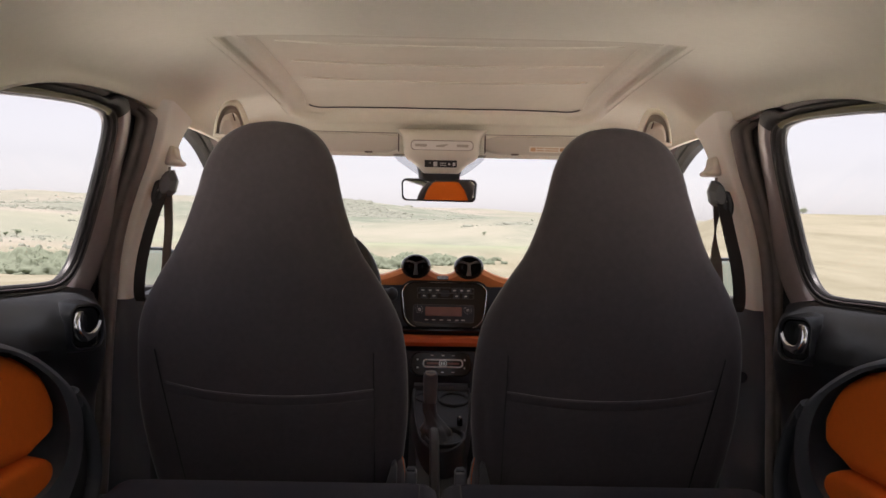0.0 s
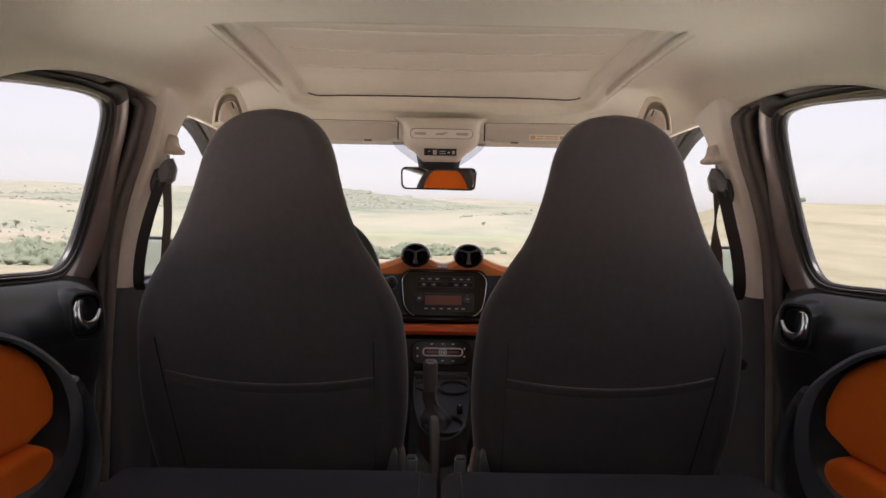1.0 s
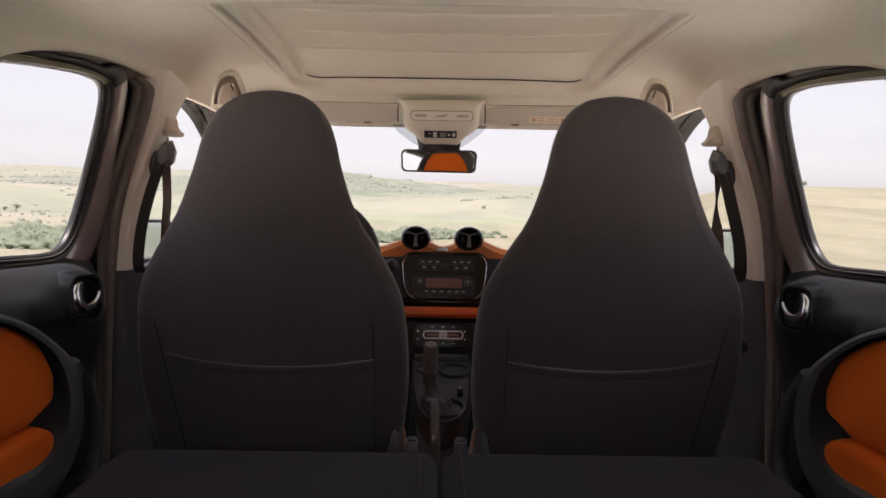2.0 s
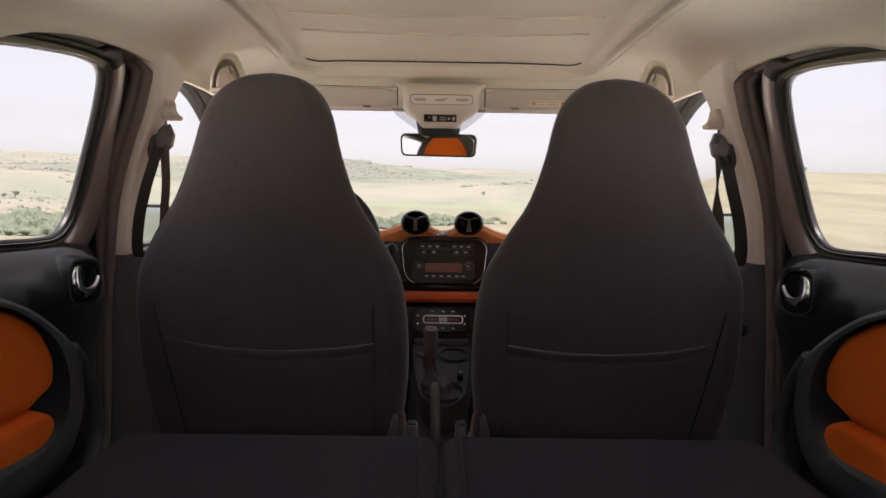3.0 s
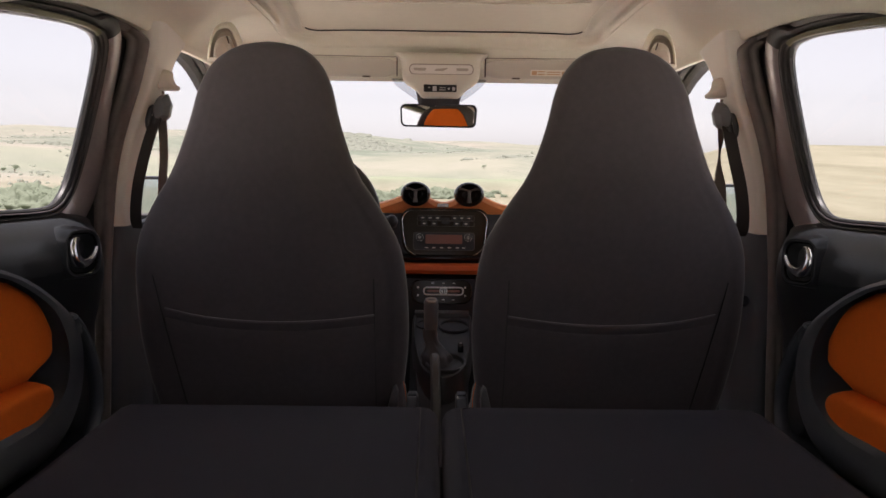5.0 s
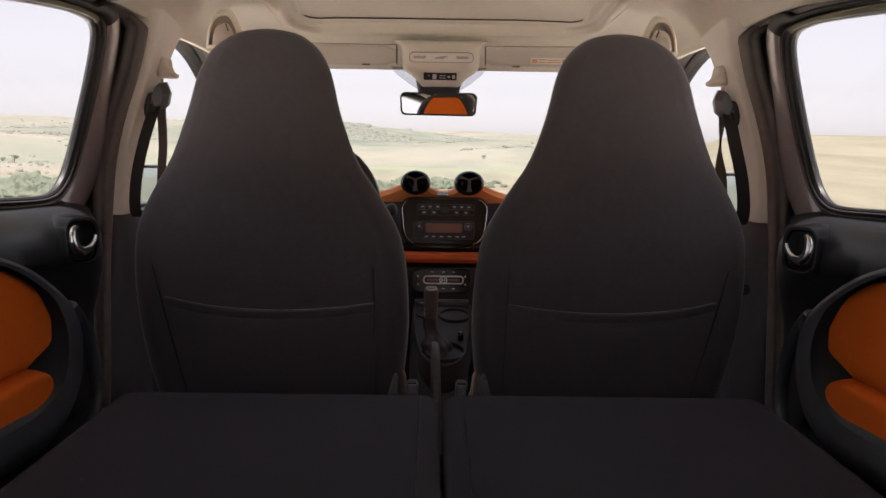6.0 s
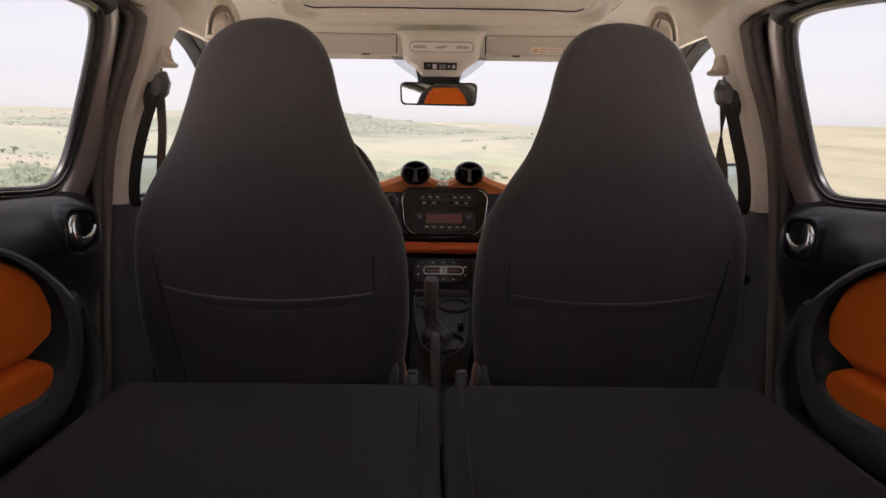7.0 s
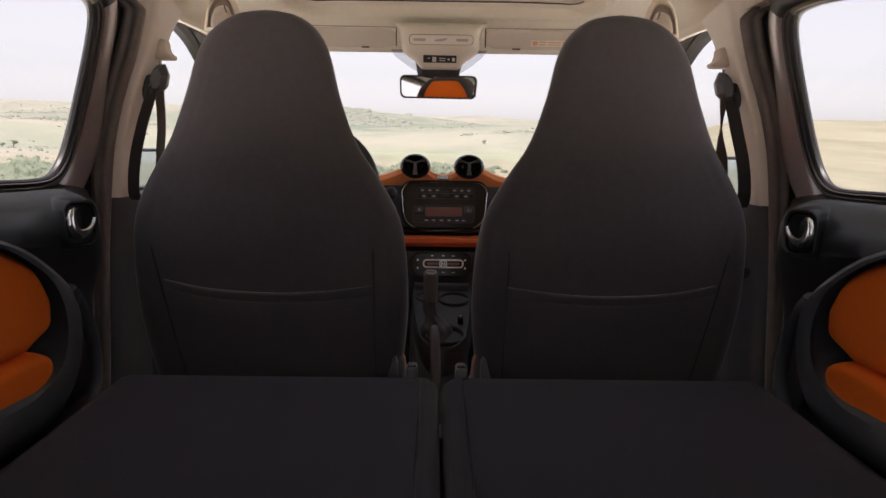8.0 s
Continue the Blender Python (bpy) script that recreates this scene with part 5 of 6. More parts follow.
def build_dashboard():
    dash = thing("dashboard", "orange and black dashboard with two oval vents", "dashboard")
    # upper orange skin, with a saddle between the vents
    grid, deck = [], []
    for i in range(81):
        x = -0.60 + 1.20 * i / 80
        k = abs(x - DX)
        swell = 0.032 * math.exp(-((k - 0.075) / (0.042 if k < 0.075 else 0.058)) ** 2)
        drop = -0.017 * min(1.0, max(0.0, (k - 0.13) / 0.12)) ** 1.2 + 0.004 * eased(-x, 0.08, 0.15)
        z = 0.965 + swell + drop
        row = []
        for dy, dz in ((0.004, -0.058), (-0.008, -0.040), (-0.013, -0.014), (-0.006, -0.001), (0.03, 0.002), (0.055, -0.004)):
            row.append(Vector((x, 2.49 + dy + 0.05 * k, z + dz)))
        for j, b in enumerate((0.5, 0.75, 0.85, 0.5)):
            row[1 + j].y -= 0.012 * b * swell / 0.032
        grid.append(row)
        deck.append([Vector((x, 2.49 + dy + 0.05 * k, z + dz)) for dy, dz in ((0.052, -0.006), (0.12, -0.022), (0.30, -0.060), (0.44, -0.075))])
    part("upper_skin", loft(grid, False), ORANGE_PLASTIC, dash, "orange dashboard lip")
    # unseen top, made black to keep orange bounce off the roof lining
    part("deck", loft(deck, False), BLACK, dash, "unseen dashboard top, black to stop orange bounce")
    # black middle
    grid = []
    for i in range(41):
        x = -0.60 + 1.20 * i / 40
        row = [Vector((x, 2.505 + dy, z)) for dy, z in ((0.02, 0.942), (-0.018, 0.937), (-0.024, 0.928), (-0.03, 0.83), (-0.045, 0.812), (-0.06, 0.80))]
        grid.append(row)
    part("middle_panel", loft(grid, False), BLACK, dash, "black dashboard face")
    grid = []
    for i in range(41):
        x = -0.58 + 1.16 * i / 40
        row = [Vector((x, 2.42 + dy, z)) for dy, z in ((0.04, 0.802), (0.0, 0.800), (-0.016, 0.796), (-0.020, 0.785), (-0.016, 0.775), (0.0, 0.771), (0.04, 0.769))]
        grid.append(row)
    part("lower_strip", loft(grid, False), ORANGE_SHADED, dash, "orange lower dashboard strip")
    grid = []
    for i in range(21):
        x = -0.55 + 1.10 * i / 20
        row = [Vector((x, 2.42 + dy, z)) for dy, z in ((0.03, 0.770), (-0.01, 0.760), (-0.02, 0.69), (0.0, 0.60), (0.05, 0.40), (0.06, 0.30))]
        grid.append(row)
    part("lower_panel", loft(grid, False), BLACK, dash, "black knee panel")
    # vents
    for vx in (-0.0705, 0.0785):
        # vents are flattened in height to fit the camera's view
        m = Matrix.Translation((vx, 2.450, 0.9935)) @ Matrix.Rotation(radians(90 - 7), 4, "X") @ Matrix.Diagonal((1, 0.80, 1, 1))
        profile = ((0.020, -0.040), (0.034, -0.028), (0.0405, -0.014), (0.0428, -0.002), (0.0420, 0.008), (0.0398, 0.016), (0.0368, 0.0222), (0.0345, 0.0250), (0.0332, 0.0252), (0.0322, 0.0238), (0.0312, 0.016), (0.027, 0.004), (0.016, -0.004), (0.0, -0.006))
        housing = part("vent", moved(loft([[Vector((r * math.cos(2 * math.pi * i / 36), r * math.sin(2 * math.pi * i / 36), h)) for i in range(36)] for r, h in profile], True), m), VENT_BLACK, dash, "gloss black air vent, flattened to fit the view")
        bowl = ((0.0310, 0.017), (0.0290, 0.0075), (0.022, -0.0005), (0.011, -0.0035), (0.001, -0.0045))
        part("bowl", moved(loft([[Vector((r * math.cos(2 * math.pi * i / 32), r * math.sin(2 * math.pi * i / 32), h)) for i in range(32)] for r, h in bowl], True), m), BOWL, housing, "dark hollow of the vent")
        for ends in (((0, 0.009), (0.0, -0.004), (0.0, -0.018), (0.0, -0.032)), ((0, 0.009), (0.009, 0.0125), (0.019, 0.0165), (0.0285, 0.0175)), ((0, 0.009), (-0.009, 0.0125), (-0.019, 0.0165), (-0.0285, 0.0175))):
            line = curve([(a, b2, 0.0215) for a, b2 in ends], 5)
            rings = []
            for i, p in enumerate(line):
                d = (line[min(len(line) - 1, i + 1)] - line[max(0, i - 1)]).normalized()
                k = i / (len(line) - 1)
                w = 1.15 * (0.0042 - 0.0008 * math.sin(math.pi * k) + 0.0030 * k ** 2.5) * (1.0 if ends[3][0] == 0 else 0.72)
                rings.append([p + Vector((-d.y, d.x, 0)) * q * w + Vector((0, 0, h * 0.0038)) for q, h in oval(1, 1, 10)])
            part("vane", moved(loft(rings, True, True), m), VANE, housing, "grey vane")
        part("rim", moved(torus(0.0340, 0.0012, 0.0012, 36, 8), m @ Matrix.Translation((0, 0, 0.0248))), VENT_BLACK, housing)
    part("badge", moved(slab(rounded(0.034, 0.012, 0.005), 0.004, 0.001), Matrix.Translation((DX - 0.002, 2.4745, 0.962)) @ Matrix.Rotation(radians(-35), 4, "X")), SILVER, dash, "small silver badge")
    # radio
    m = Matrix.Translation((0.012, 2.462, 0.884)) @ Matrix.Rotation(radians(-8), 4, "X")
    outline = [(u * (1 - 0.05 * eased(-v, -0.02, 0.03)), v) for u, v in corners(0.240, 0.128, 0.032, 0.046)]
    radio = part("radio", moved(slab(outline, 0.03, 0.004), m), PANEL, dash, "gloss black radio panel")
    rim = [Vector((u, 0.002, v)) for u, v in outline]
    part("radio_rim", moved(sweep(rim, oval(0.0012, 0.0014, 8), (0, 1, 0), closed=True), m), CHROME, radio, "thin bright rim")
    part("radio_trim", moved(sweep([Vector((u * 1.022, 0.006, v * 1.04)) for u, v in outline], oval(0.0035, 0.004, 10), (0, 1, 0), closed=True), m), PANEL, radio, "gloss black outer trim")
    part("display", moved(slab(rounded(0.104, 0.026, 0.003), 0.006, 0.0008), m @ Matrix.Translation((-0.002, -0.004, -0.018))), DISPLAY, radio, "unlit reddish display")
    part("control_block", moved(slab(rounded(0.172, 0.050, 0.008), 0.004, 0.0008), m @ Matrix.Translation((-0.002, -0.002, -0.024))), BLACK, radio)
    for kx in (-0.070, 0.066):
        knob = part("knob", moved(disc(0.010, 0.014, 24, 0.002), m @ Matrix.Translation((kx, -0.002, -0.014)) @ Matrix.Rotation(radians(90), 4, "X")), BLACK_SOFT, radio)
        part("knob_ring", moved(torus(0.0094, 0.0011, 0.0011, 28, 6), m @ Matrix.Translation((kx, -0.013, -0.014)) @ Matrix.Rotation(radians(90), 4, "X")), SATIN, knob)
        part("knob_mark", moved(torus(0.0030, 0.0007, 0.0007, 16, 5), m @ Matrix.Translation((kx, -0.0163, -0.014)) @ Matrix.Rotation(radians(90), 4, "X")), WHITE_PRINT, knob)
    for row, (zv, xs) in enumerate(((0.042, (-0.062, -0.041, -0.020, 0.028, 0.048, 0.068)), (0.026, (-0.058, -0.030, 0.034, 0.060)))):
        for bx in xs:
            key = part("button", moved(slab(rounded(0.019, 0.012, 0.003), 0.006, 0.0008), m @ Matrix.Translation((bx, -0.003, zv))), BLACK_SOFT, radio)
            part("button_mark", moved(slab(rounded(0.0085, 0.0034, 0.001), 0.001, 0.0002), m @ Matrix.Translation((bx, -0.0036, zv))), WHITE_PRINT, key)
    for zv in (0.042, 0.026):
        part("key_strip", moved(sweep([Vector((u, -0.0035, v)) for u, v in rounded(0.160, 0.0145, 0.004)], oval(0.0006, 0.0006, 6), (0, 1, 0), closed=True), m @ Matrix.Translation((0.003, 0, zv))), VANE, radio, "thin outline of a key row")
    part("display_rim", moved(sweep([Vector((u, -0.0045, v)) for u, v in rounded(0.172, 0.050, 0.008)], oval(0.0006, 0.0006, 6), (0, 1, 0), closed=True), m @ Matrix.Translation((-0.002, 0, -0.024))), VANE, radio)
    part("hazard_button", moved(slab(rounded(0.024, 0.018, 0.005), 0.006, 0.001), m @ Matrix.Translation((0.002, -0.004, 0.034))), BLACK, radio)
    for bx in (-0.050, -0.030, -0.008, 0.014, 0.036, 0.054):
        part("button_mark", moved(slab(rounded(0.010, 0.003, 0.0008), 0.001, 0.0002), m @ Matrix.Translation((bx, -0.0046, -0.042))), WHITE_PRINT, radio)
    shelf = [[Vector((x, y + 0.10 * (x - 0.012) ** 2, z)) for y, z in ((2.50, 0.824), (2.455, 0.823), (2.436, 0.820), (2.430, 0.815), (2.433, 0.809), (2.445, 0.805), (2.50, 0.804))] for x in [-0.105 + 0.0117 * i for i in range(21)]]
    part("shelf", loft(shelf, False), GLOSS, dash, "gloss black ledge under the radio")
    # heater panel
    m = Matrix.Translation((0.004, 2.395, 0.726)) @ Matrix.Rotation(radians(-8), 4, "X")
    hv = part("heater_panel", moved(slab(rounded(0.168, 0.064, 0.026), 0.03, 0.004), m), PANEL, dash, "gloss black heater panel")
    part("heater_rim", moved(sweep([Vector((u, 0.002, v)) for u, v in rounded(0.168, 0.064, 0.026)], oval(0.0012, 0.0016, 8), (0, 1, 0), closed=True), m), GLOSS, hv)
    part("slider_rim", moved(sweep([Vector((u, -0.003, v)) for u, v in rounded(0.108, 0.020, 0.008)], oval(0.0022, 0.0022, 8), (0, 1, 0), closed=True), m @ Matrix.Translation((0.006, 0, 0.002))), SATIN, hv, "silver slider frame")
    part("slider_bar", moved(slab(rounded(0.090, 0.006, 0.002), 0.004, 0.0008), m @ Matrix.Translation((0.006, -0.004, 0.002))), DISPLAY, hv)
    knob = part("slider_knob", moved(slab(rounded(0.020, 0.017, 0.006), 0.008, 0.002), m @ Matrix.Translation((0.006, -0.007, 0.002))), VENT_BLACK, hv, "black slider knob with silver rim")
    part("knob_rim", moved(sweep([Vector((u, -0.0075, v)) for u, v in rounded(0.019, 0.016, 0.006)], oval(0.0013, 0.0013, 8), (0, 1, 0), closed=True), m @ Matrix.Translation((0.006, 0, 0.002))), SATIN, knob)
    for bx in (-0.0035, 0.0035):
        part("knob_mark", moved(slab(rounded(0.004, 0.008, 0.001), 0.001, 0.0002), m @ Matrix.Translation((0.006 + bx, -0.0076, 0.002))), SATIN, knob)
    for bx in (-0.030, 0.0, 0.028):
        for zv in (0.024, -0.022):
            part("button_mark", moved(slab(rounded(0.008, 0.002, 0.0008), 0.001, 0.0002), m @ Matrix.Translation((bx + 0.006, -0.001, zv))), WHITE_PRINT, hv)
    for bx in (-0.064, 0.066):
        for zv in (0.012, -0.010):
            part("button_mark", moved(disc(0.003, 0.0015, 12, 0.0003), m @ Matrix.Translation((bx, 0.0, zv)) @ Matrix.Rotation(radians(90), 4, "X")), WHITE_PRINT, hv)
    return dash


build_dashboard()


def build_steering_wheel():
    wheel = thing("steering_wheel", "dark grey steering wheel behind the driver's seat", "steering wheel")
    m = Matrix.Translation((-0.345, 2.20, 0.935)) @ Matrix.Rotation(radians(68), 4, "X")
    part("rim", moved(torus(0.178, 0.014, 0.015, 48, 12), m), BLACK_SOFT, wheel)
    part("hub", moved(disc(0.065, 0.05, 28, 0.012), m @ Matrix.Translation((0, 0, -0.03))), BLACK, wheel)
    for a in (0, 180, 270):
        part("spoke", moved(box(0.05, 0.172, -0.016, 0.016, -0.012, 0.004, 0.004), m @ Matrix.Rotation(radians(a), 4, "Z")), BLACK, wheel)
    part("column", moved(disc(0.035, 0.25, 20, 0.004), m @ Matrix.Translation((0, 0, -0.27))), BLACK, wheel)
    part("stalk", sweep(curve([(-0.33, 2.24, 0.915), (-0.22, 2.25, 0.925), (-0.135, 2.26, 0.930), (-0.120, 2.26, 0.931)], 6), oval(0.013, 0.012, 10), (0, 1, 0)), BLACK_SOFT, wheel, "black indicator stalk")
    part("stalk_knob", moved(loft([[Vector((0.016 * math.sin(math.pi * q / 8) * math.cos(2 * math.pi * i / 16), 0.016 * math.sin(math.pi * q / 8) * math.sin(2 * math.pi * i / 16), 0.018 * math.cos(math.pi * q / 8))) for i in range(16)] for q in (0.3, 1, 2, 3, 4, 5, 6, 7, 7.7)], True, True), Matrix.Translation((-0.128, 2.255, 0.928))), BLACK_SOFT, wheel)
    return wheel


build_steering_wheel()


# ---- tunnel, gear lever, handbrake ----
def build_tunnel():
    con = thing("centre_console", "black centre console with cup holders and round gear well", "centre console")
    grid = []
    for y, w, z in ((1.30, 0.045, 0.40), (1.70, 0.048, 0.44), (1.88, 0.050, 0.50), (1.98, 0.056, 0.55), (2.06, 0.062, 0.585), (2.18, 0.068, 0.61), (2.30, 0.072, 0.62), (2.42, 0.074, 0.63)):
        grid.append([Vector((u * w, y, z + dz)) for u, dz in ((-1.15, -0.35), (-1.08, -0.06), (-1.0, -0.012), (-0.94, 0.0), (-0.5, -0.004), (0, -0.006), (0.5, -0.004), (0.94, 0.0), (1.0, -0.012), (1.08, -0.06), (1.15, -0.35))])
    part("body", loft(grid, False, False), BLACK, con)
    # shield-shaped top plate with a raised rim, narrowing to the rear
    line = [(p.x, p.y) for p in curve([(v[0], v[1], 0) for v in ((0.0, 1.955), (0.030, 1.972), (0.050, 2.010), (0.062, 2.070), (0.070, 2.15), (0.072, 2.25), (0.050, 2.275), (0.0, 2.28), (-0.050, 2.275), (-0.072, 2.25), (-0.070, 2.15), (-0.062, 2.070), (-0.050, 2.010), (-0.030, 1.972))], 5, True)]

    def lie(scale, lift):
        return [Vector((0.006 + x * scale, 2.12 + (y - 2.12) * scale, 0.640 + (y - 2.12) * 0.30 + lift)) for x, y in line]
    part("top_plate", loft([lie(1.07, -0.06), lie(1.05, -0.008), lie(1.03, 0.001), lie(1.005, 0.0035), lie(0.98, 0.002), lie(0.955, -0.005)], True, False), BLACK_SOFT, con, "rounded rim of the console top")
    bm = bmesh.new()
    bm.faces.new([bm.verts.new(p) for p in lie(0.965, -0.005)])
    part("plate_floor", bm, CONSOLE, con)
    # round gear well: a raised rim and a dish that falls away inside
    m = Matrix.Translation((0.014, 2.022, 0.6095)) @ Matrix.Rotation(radians(17), 4, "X")
    dish = [[Vector((r * math.cos(2 * math.pi * i / 36), r * 0.92 * math.sin(2 * math.pi * i / 36), h)) for i in range(36)] for r, h in ((0.050, -0.004), (0.0485, 0.003), (0.046, 0.0048), (0.0425, 0.0035), (0.039, -0.004), (0.034, -0.012), (0.020, -0.016), (0.001, -0.016))]
    part("gear_well", moved(loft(dish, True), m), BLACK_SOFT, con, "round black gear well")
    # cup holders: sunk cups with a soft lip
    for cx, cy, r in ((0.036, 2.205, 0.038), (-0.034, 2.215, 0.026)):
        part("cup_holder", moved(loft([[Vector((q * r * math.cos(2 * math.pi * i / 32), q * r * 0.9 * math.sin(2 * math.pi * i / 32), h)) for i in range(32)] for q, h in ((1.06, -0.004), (1.05, 0.002), (1.0, 0.0042), (0.94, 0.002), (0.90, -0.010), (0.86, -0.03), (0.01, -0.03))], True), Matrix.Translation((cx, cy, 0.664)) @ Matrix.Rotation(radians(17), 4, "X")), CONSOLE, con, "round cup holder")
    grid = [[Vector((x, y, z)) for y, z in ((2.30, 0.690), (2.268, 0.692), (2.258, 0.689), (2.255, 0.680), (2.258, 0.665))] for x in (-0.066, -0.04, 0.0, 0.04, 0.076)]
    part("front_ledge", loft(grid, False), BLACK_SOFT, con, "raised ledge before the cup holders")
    switch = part("switch", box(0.043, 0.057, 2.080, 2.106, 0.622, 0.641, 0.003), GLOSS, con)
    for dy in (0.004, 0.014):
        part("switch_mark", box(0.0475, 0.0525, 2.085 + dy, 2.0885 + dy, 0.6419, 0.6426, 0.0), WHITE_PRINT, switch)
    return con


build_tunnel()


def build_gear_lever():
    lever = thing("gear_lever", "black gear lever with silver top plate", "gear lever")
    rings = []
    for z, x, y, a, b in ((0.606, -0.020, 2.045, 0.024, 0.026), (0.622, -0.016, 2.047, 0.023, 0.024), (0.638, -0.015, 2.049, 0.018, 0.020), (0.652, -0.020, 2.050, 0.0155, 0.017), (0.668, -0.023, 2.051, 0.0165, 0.016), (0.680, -0.023, 2.051, 0.0150, 0.015), (0.684, -0.023, 2.051, 0.0130, 0.014), (0.688, -0.023, 2.051, 0.0155, 0.016), (0.70, -0.023, 2.05, 0.0165, 0.017), (0.728, -0.023, 2.048, 0.0172, 0.019), (0.744, -0.023, 2.047, 0.0175, 0.020), (0.754, -0.023, 2.047, 0.0165, 0.018), (0.760, -0.023, 2.048, 0.0125, 0.014)):
        rings.append([Vector((x + u, y + v, z)) for u, v in oval(a, b, 20, 2.4)])
    part("grip", loft(rings, True, True), LEVER, lever, "soft black grip", 50)
    part("top_plate", moved(disc(0.0125, 0.003, 24, 0.001), Matrix.Translation((-0.023, 2.036, 0.7560)) @ Matrix.Rotation(radians(24), 4, "X")), DULL, lever, "dull silver shift plate")
    rings = []
    for z, x, r in ((0.594, -0.006, 0.043), (0.604, -0.008, 0.041), (0.614, -0.007, 0.036), (0.622, -0.010, 0.0375), (0.630, -0.011, 0.031), (0.638, -0.011, 0.025), (0.648, -0.015, 0.0195), (0.658, -0.020, 0.0165), (0.668, -0.023, 0.0165), (0.678, -0.023, 0.0160), (0.686, -0.023, 0.0160)):
        ring = []
        for i in range(40):
            a = 2 * math.pi * i / 40
            q = r * (1 + 0.08 * math.sin(3 * a + 42 * z) + 0.05 * math.sin(7 * a + 95 * z) + 0.02 * math.sin(13 * a))
            ring.append(Vector((x - 0.002 + q * math.cos(a), 2.045 + q * math.sin(a), z)))
        rings.append(ring)
    part("boot", loft(rings, True), LEATHER, lever, "folded black leather boot", 80)
    return lever


def build_handbrake():
    brake = thing("handbrake", "black handbrake lever pulled up between the seats", "handbrake")
    path = curve([(-0.010, 1.62, 0.50), (-0.011, 1.70, 0.585), (-0.012, 1.76, 0.635), (-0.013, 1.80, 0.655), (-0.014, 1.83, 0.662)], 6)
    part("grip", sweep(path, oval(0.013, 0.0105, 12, 2.6), (0, -0.6, 0.8)), LEATHER, brake)
    part("base", box(-0.035, 0.015, 1.55, 1.75, 0.45, 0.52, 0.01), BLACK, brake)
    return brake


build_gear_lever()
build_handbrake()


def build_buckle(x):
    b = thing("belt_buckle", "black seat belt buckle between seat and tunnel", "belt buckle", "belt buckles")
    part("housing", box(x - 0.011, x + 0.011, 1.565, 1.600, 0.52, 0.648, 0.005, 3), LEVER, b)
    part("release", box(x - 0.008, x + 0.008, 1.569, 1.596, 0.6475, 0.6505, 0.001), BLACK, b)
    part("stalk", box(x - 0.006, x + 0.006, 1.575, 1.59, 0.42, 0.522, 0.002), RUBBER, b)
    return b


build_buckle(-0.056)
build_buckle(0.036)


# ---- roof front: visors, light console, mirror ----
def build_visor(x0, x1, outer):
    v = thing("sun_visor", "beige sun visor folded up at the windscreen", "sun visor", "sun visors")
    rings = []
    for i in range(13):
        x = x0 + (x1 - x0) * i / 12
        e = min(i, 12 - i) / 1.2
        k = min(1.0, 0.6 + 0.4 * e)
        y = 2.235 - 0.25 * (abs(x) - 0.11) ** 2
        rings.append([Vector((x, y + b + 0.10 * (a < 0) * 0 - a * 0.55, 1.318 + a * k)) for a, b in oval(0.023, 0.008, 16, 3.0)])
    part("panel", loft(rings, True, True), VISOR, v)
    # thin brown strip added for the shadow line along the visor's top
    path = [Vector((x0 + (x1 - x0) * i / 10, 2.232 - 0.25 * (abs(x0 + (x1 - x0) * i / 10) - 0.11) ** 2 - 0.0125, 1.3435)) for i in range(11)]
    part("top_shade_line", sweep(path, oval(0.0011, 0.0011, 6), (0, 0, 1)), RECESS_SHADE, v, "thin brown strip for the shadow line over the visor")
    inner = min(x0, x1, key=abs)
    # dark strip added for the shaded gap between visor and console
    part("end_shade_strip", box(inner - 0.002 if inner > 0 else inner, inner if inner > 0 else inner + 0.002, 2.222, 2.25, 1.298, 1.344, 0.0015), GAP, v, "dark strip for the shaded gap at the visor's end")
    part("edge_tab", moved(slab(rounded(0.020, 0.004, 0.0018), 0.004, 0.0006), Matrix.Translation((inner * 0.55 + (x0 if inner == x1 else x1) * 0.45 - outer * 0.06, 2.2315, 1.2955))), GAP, v)
    return v


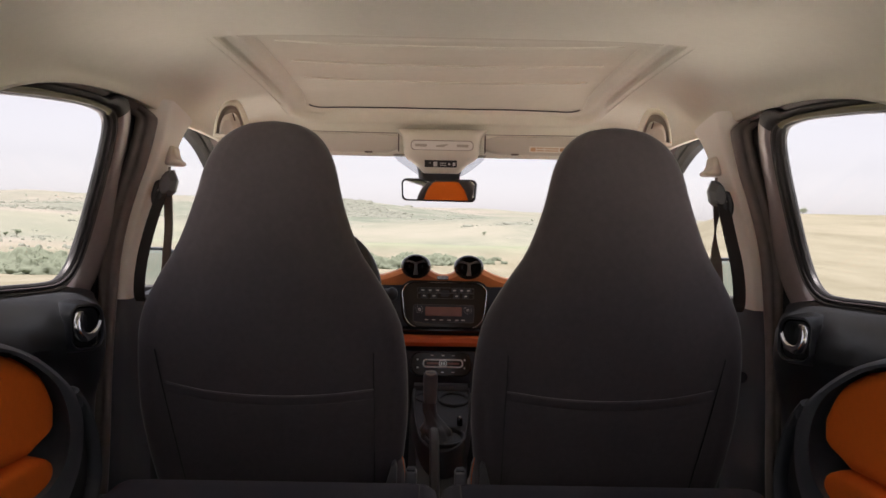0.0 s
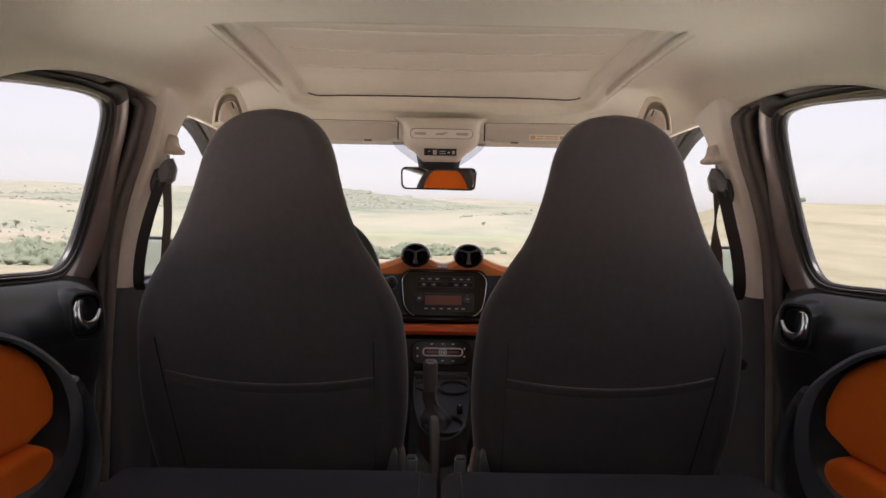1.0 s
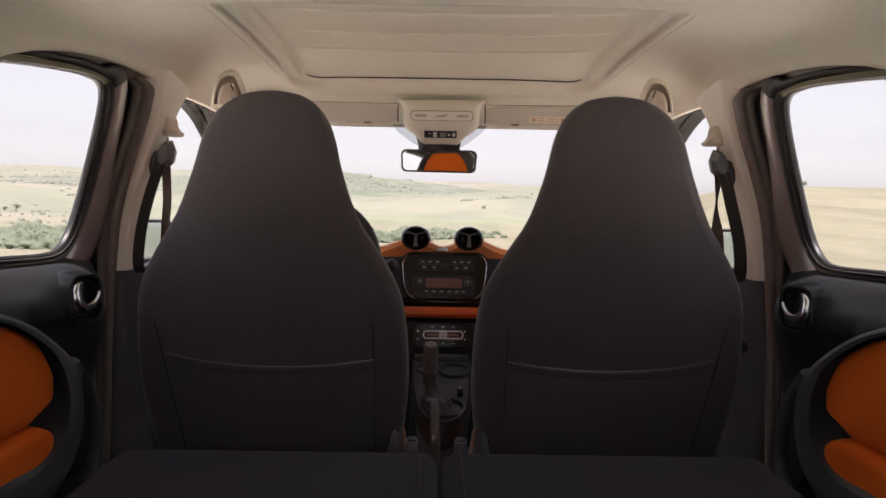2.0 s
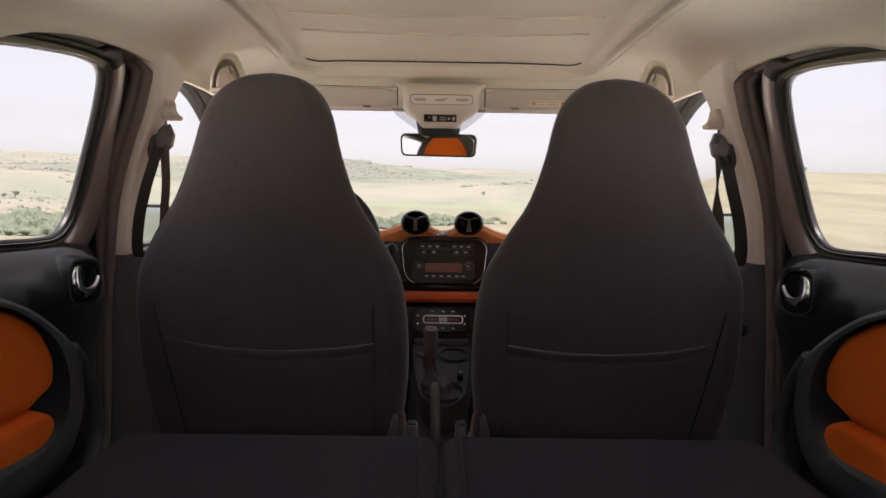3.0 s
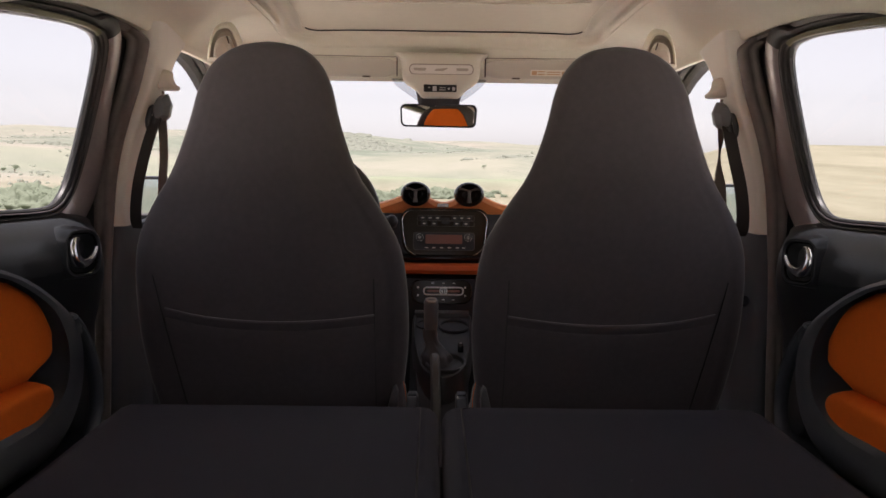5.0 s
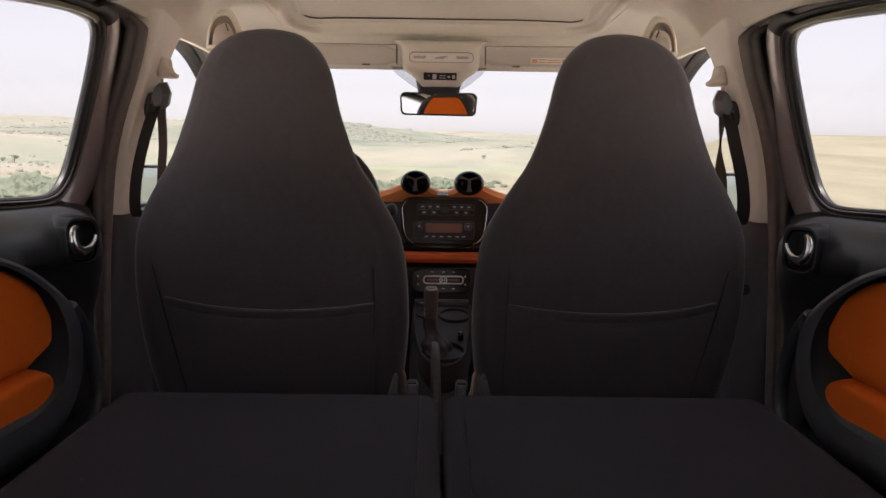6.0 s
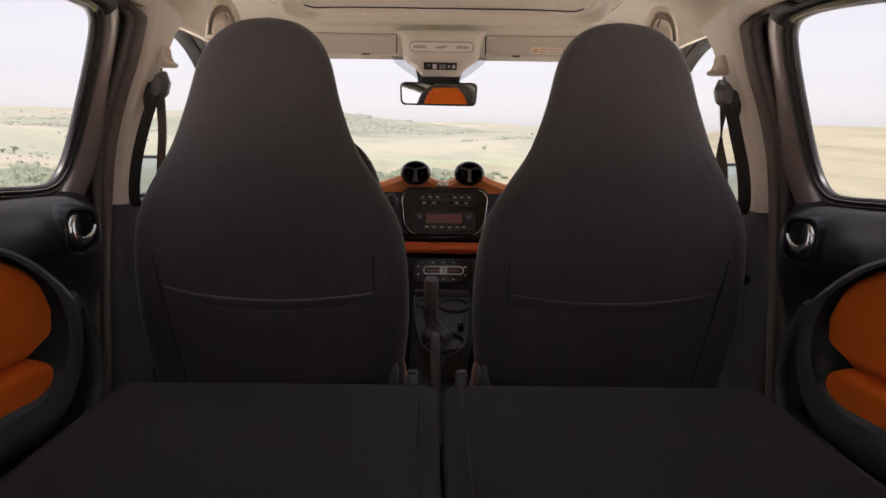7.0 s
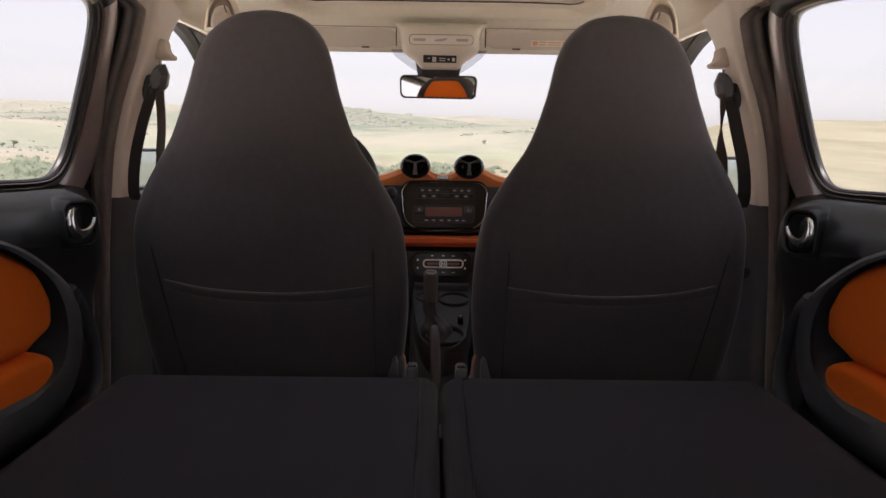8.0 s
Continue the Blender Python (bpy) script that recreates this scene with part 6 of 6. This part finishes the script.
def build_roof_front():
    visor = build_visor(-0.42, -0.118, -1)
    visor = build_visor(0.107, 0.41, 1)
    part("warning_label", moved(slab(rounded(0.100, 0.016, 0.002), 0.001, 0.0003), Matrix.Translation((0.268, 2.2128, 1.308)) @ Matrix.Rotation(radians(28.8), 4, "X")), LABEL_CREAM, visor, "cream warning label")
    for lx, lz, w, h in ((-0.040, 0.0, 0.013, 0.011), (-0.022, 0.004, 0.018, 0.003), (-0.022, -0.003, 0.018, 0.003), (0.008, 0.003, 0.034, 0.0025), (0.008, -0.003, 0.034, 0.0025), (0.038, 0.0, 0.018, 0.010)):
        part("print_bar", moved(slab(rounded(w, h, 0.001), 0.0008, 0.0002), Matrix.Translation((0.268, 2.2128, 1.308)) @ Matrix.Rotation(radians(28.8), 4, "X") @ Matrix.Translation((lx, -0.0005, lz))), LABEL_ORANGE, visor)
    con = thing("roof_console", "beige roof console with reading lamp and switches", "roof console")
    rings = []
    for z, y, w, p in ((1.356, 2.226, 0.240, 7), (1.348, 2.214, 0.222, 6), (1.338, 2.207, 0.208, 5), (1.325, 2.2055, 0.202, 4.6), (1.310, 2.206, 0.198, 4.4), (1.296, 2.208, 0.195, 4), (1.287, 2.212, 0.188, 3.8), (1.280, 2.2175, 0.174, 3.6), (1.274, 2.223, 0.154, 3.6), (1.268, 2.2275, 0.134, 4), (1.256, 2.235, 0.110, 4.5), (1.250, 2.240, 0.100, 4.5), (1.247, 2.25, 0.088, 4)):
        rings.append([Vector((-0.006 + a, y + 0.05 + b, z)) for a, b in oval(w / 2, 0.05, 36, p)])
    part("housing", loft(rings, True, True), BEIGE, con)
    m = Matrix.Translation((-0.005, 2.2055, 1.313)) @ Matrix.Rotation(radians(12), 4, "X")
    lamp = part("reading_lamp", moved(slab(rounded(0.158, 0.023, 0.010), 0.02, 0.003), m @ Matrix.Translation((0, -0.004, 0))), LENS, con, "pale reading lamp with switches")
    # brown plate under the lens paints the shade of its gap
    part("lamp_gap", moved(slab(rounded(0.1605, 0.0255, 0.011), 0.006, 0.001), m @ Matrix.Translation((0, -0.0022, 0))), RECESS_SHADE, lamp)
    for lx, wedge in ((-0.053, 0), (0.0, 1), (0.053, 0)):
        shape = [(-0.016, -0.0035), (0.004, -0.0035), (0.017, 0.0038), (0.013, 0.0042), (-0.015, 0.0008)] if wedge else [(-0.015, -0.003), (0.012, -0.0035), (0.015, 0.001), (0.013, 0.0035), (-0.016, 0.0035)]
        part("lamp_switch", moved(slab(shape, 0.004, 0.0008), m @ Matrix.Translation((lx, -0.0058, 0.0))), SWITCH, lamp, "darker beige rocker switch")
    m = Matrix.Translation((-0.0075, 2.2252, 1.267)) @ Matrix.Rotation(radians(36), 4, "X")
    plate = part("indicator_plate", moved(slab(rounded(0.083, 0.020, 0.002), 0.006, 0.0008), m), LABEL_BLACK, con, "black indicator plate with pale symbols")
    for lx, w, h in ((-0.028, 0.006, 0.003), (-0.014, 0.010, 0.014), (0.006, 0.016, 0.003), (0.006, 0.016, -0.0035), (0.022, 0.006, 0.005), (0.034, 0.007, 0.010)):
        part("symbol", moved(slab(rounded(w, abs(h) if abs(h) > 0.004 else 0.002, 0.0006), 0.001, 0.0002), m @ Matrix.Translation((lx, -0.0006, h if abs(h) <= 0.004 else 0))), WHITE_PRINT, plate)
    path = [(-0.135, 1.300), (0.115, 1.300), (0.105, 1.285), (0.075, 1.262), (0.052, 1.248), (-0.066, 1.248), (-0.09, 1.262), (-0.124, 1.285)]
    bm = bmesh.new()
    bm.faces.new([bm.verts.new((x, 2.33 + (1.30 - z) * 1.3, z)) for x, z in path])
    tint = part("shade_band", thick(bm, 0.002), TINT, con, "smoky sensor band on the glass")
    tint.visible_shadow = False
    mirror = thing("rear_view_mirror", "black framed rear view mirror on the windscreen", "mirror")
    m = Matrix.Translation((-0.012, 2.30, 1.203)) @ Matrix.Rotation(radians(1.0), 4, "Y") @ Matrix.Rotation(radians(MIRROR_TURN), 4, "Z") @ Matrix.Rotation(radians(MIRROR_TILT), 4, "X")
    outline = [(u * (1 - 0.02 * (v < 0)), v) for u, v in rounded(0.206, 0.060, 0.014)]
    part("housing", moved(loft([[Vector((u * k, h, v * k)) for u, v in outline] for k, h in ((0.94, 0.0005), (0.98, -0.001), (1.0, 0.003), (0.98, 0.016), (0.8, 0.030), (0.4, 0.036))], True, True), m), BLACK, mirror)
    part("silvering", moved(slab([(u * 0.945, v * 0.86) for u, v in outline], 0.0025, 0.0004), m @ Matrix.Translation((0, -0.002, 0))), MIRROR, mirror, "mirror glass")
    part("foot", loft([[Vector((-0.010 + a, y + b, z)) for a, b in oval(w, d, 20, 3.0)] for z, y, w, d in ((1.222, 2.315, 0.020, 0.014), (1.232, 2.315, 0.054, 0.016), (1.262, 2.318, 0.060, 0.022), (1.285, 2.33, 0.056, 0.02))], True, True), BLACK, mirror, "black mirror foot")


MIRROR_TURN, MIRROR_TILT = -13.0, 0.1
build_roof_front()


# ---- door mirror outside ----
def build_door_mirror(s):
    dm = thing("door_mirror", "black outside mirror on the front door", "door mirror", "door mirrors")
    m = Matrix.Translation((s * 0.885, 2.62, 0.928)) @ Matrix.Rotation(radians(-4 * s), 4, "Z") @ Matrix.Rotation(radians(-1.6), 4, "X")
    outline = rounded(0.19, 0.205, 0.04)
    part("housing", moved(loft([[Vector((u * k, h, v * k)) for u, v in outline] for k, h in ((0.93, 0.004), (0.97, -0.004), (1.0, 0.006), (0.97, 0.05), (0.75, 0.085), (0.3, 0.10))], True, True), m), BLACK, dm)
    part("silvering", moved(slab([(u * 0.92, v * 0.90) for u, v in outline], 0.004, 0.0005), m @ Matrix.Translation((0, -0.003, 0))), DOOR_MIRROR, dm, "mirror glass")
    part("arm", sweep([Vector((s * 0.70, 2.66, 0.945)), Vector((s * 0.76, 2.66, 0.95)), Vector((s * 0.82, 2.65, 0.96))], oval(0.016, 0.03, 10), (0, 0, 1)), BLACK, dm)
    return dm


for side in (-1, 1):
    build_door_mirror(side)
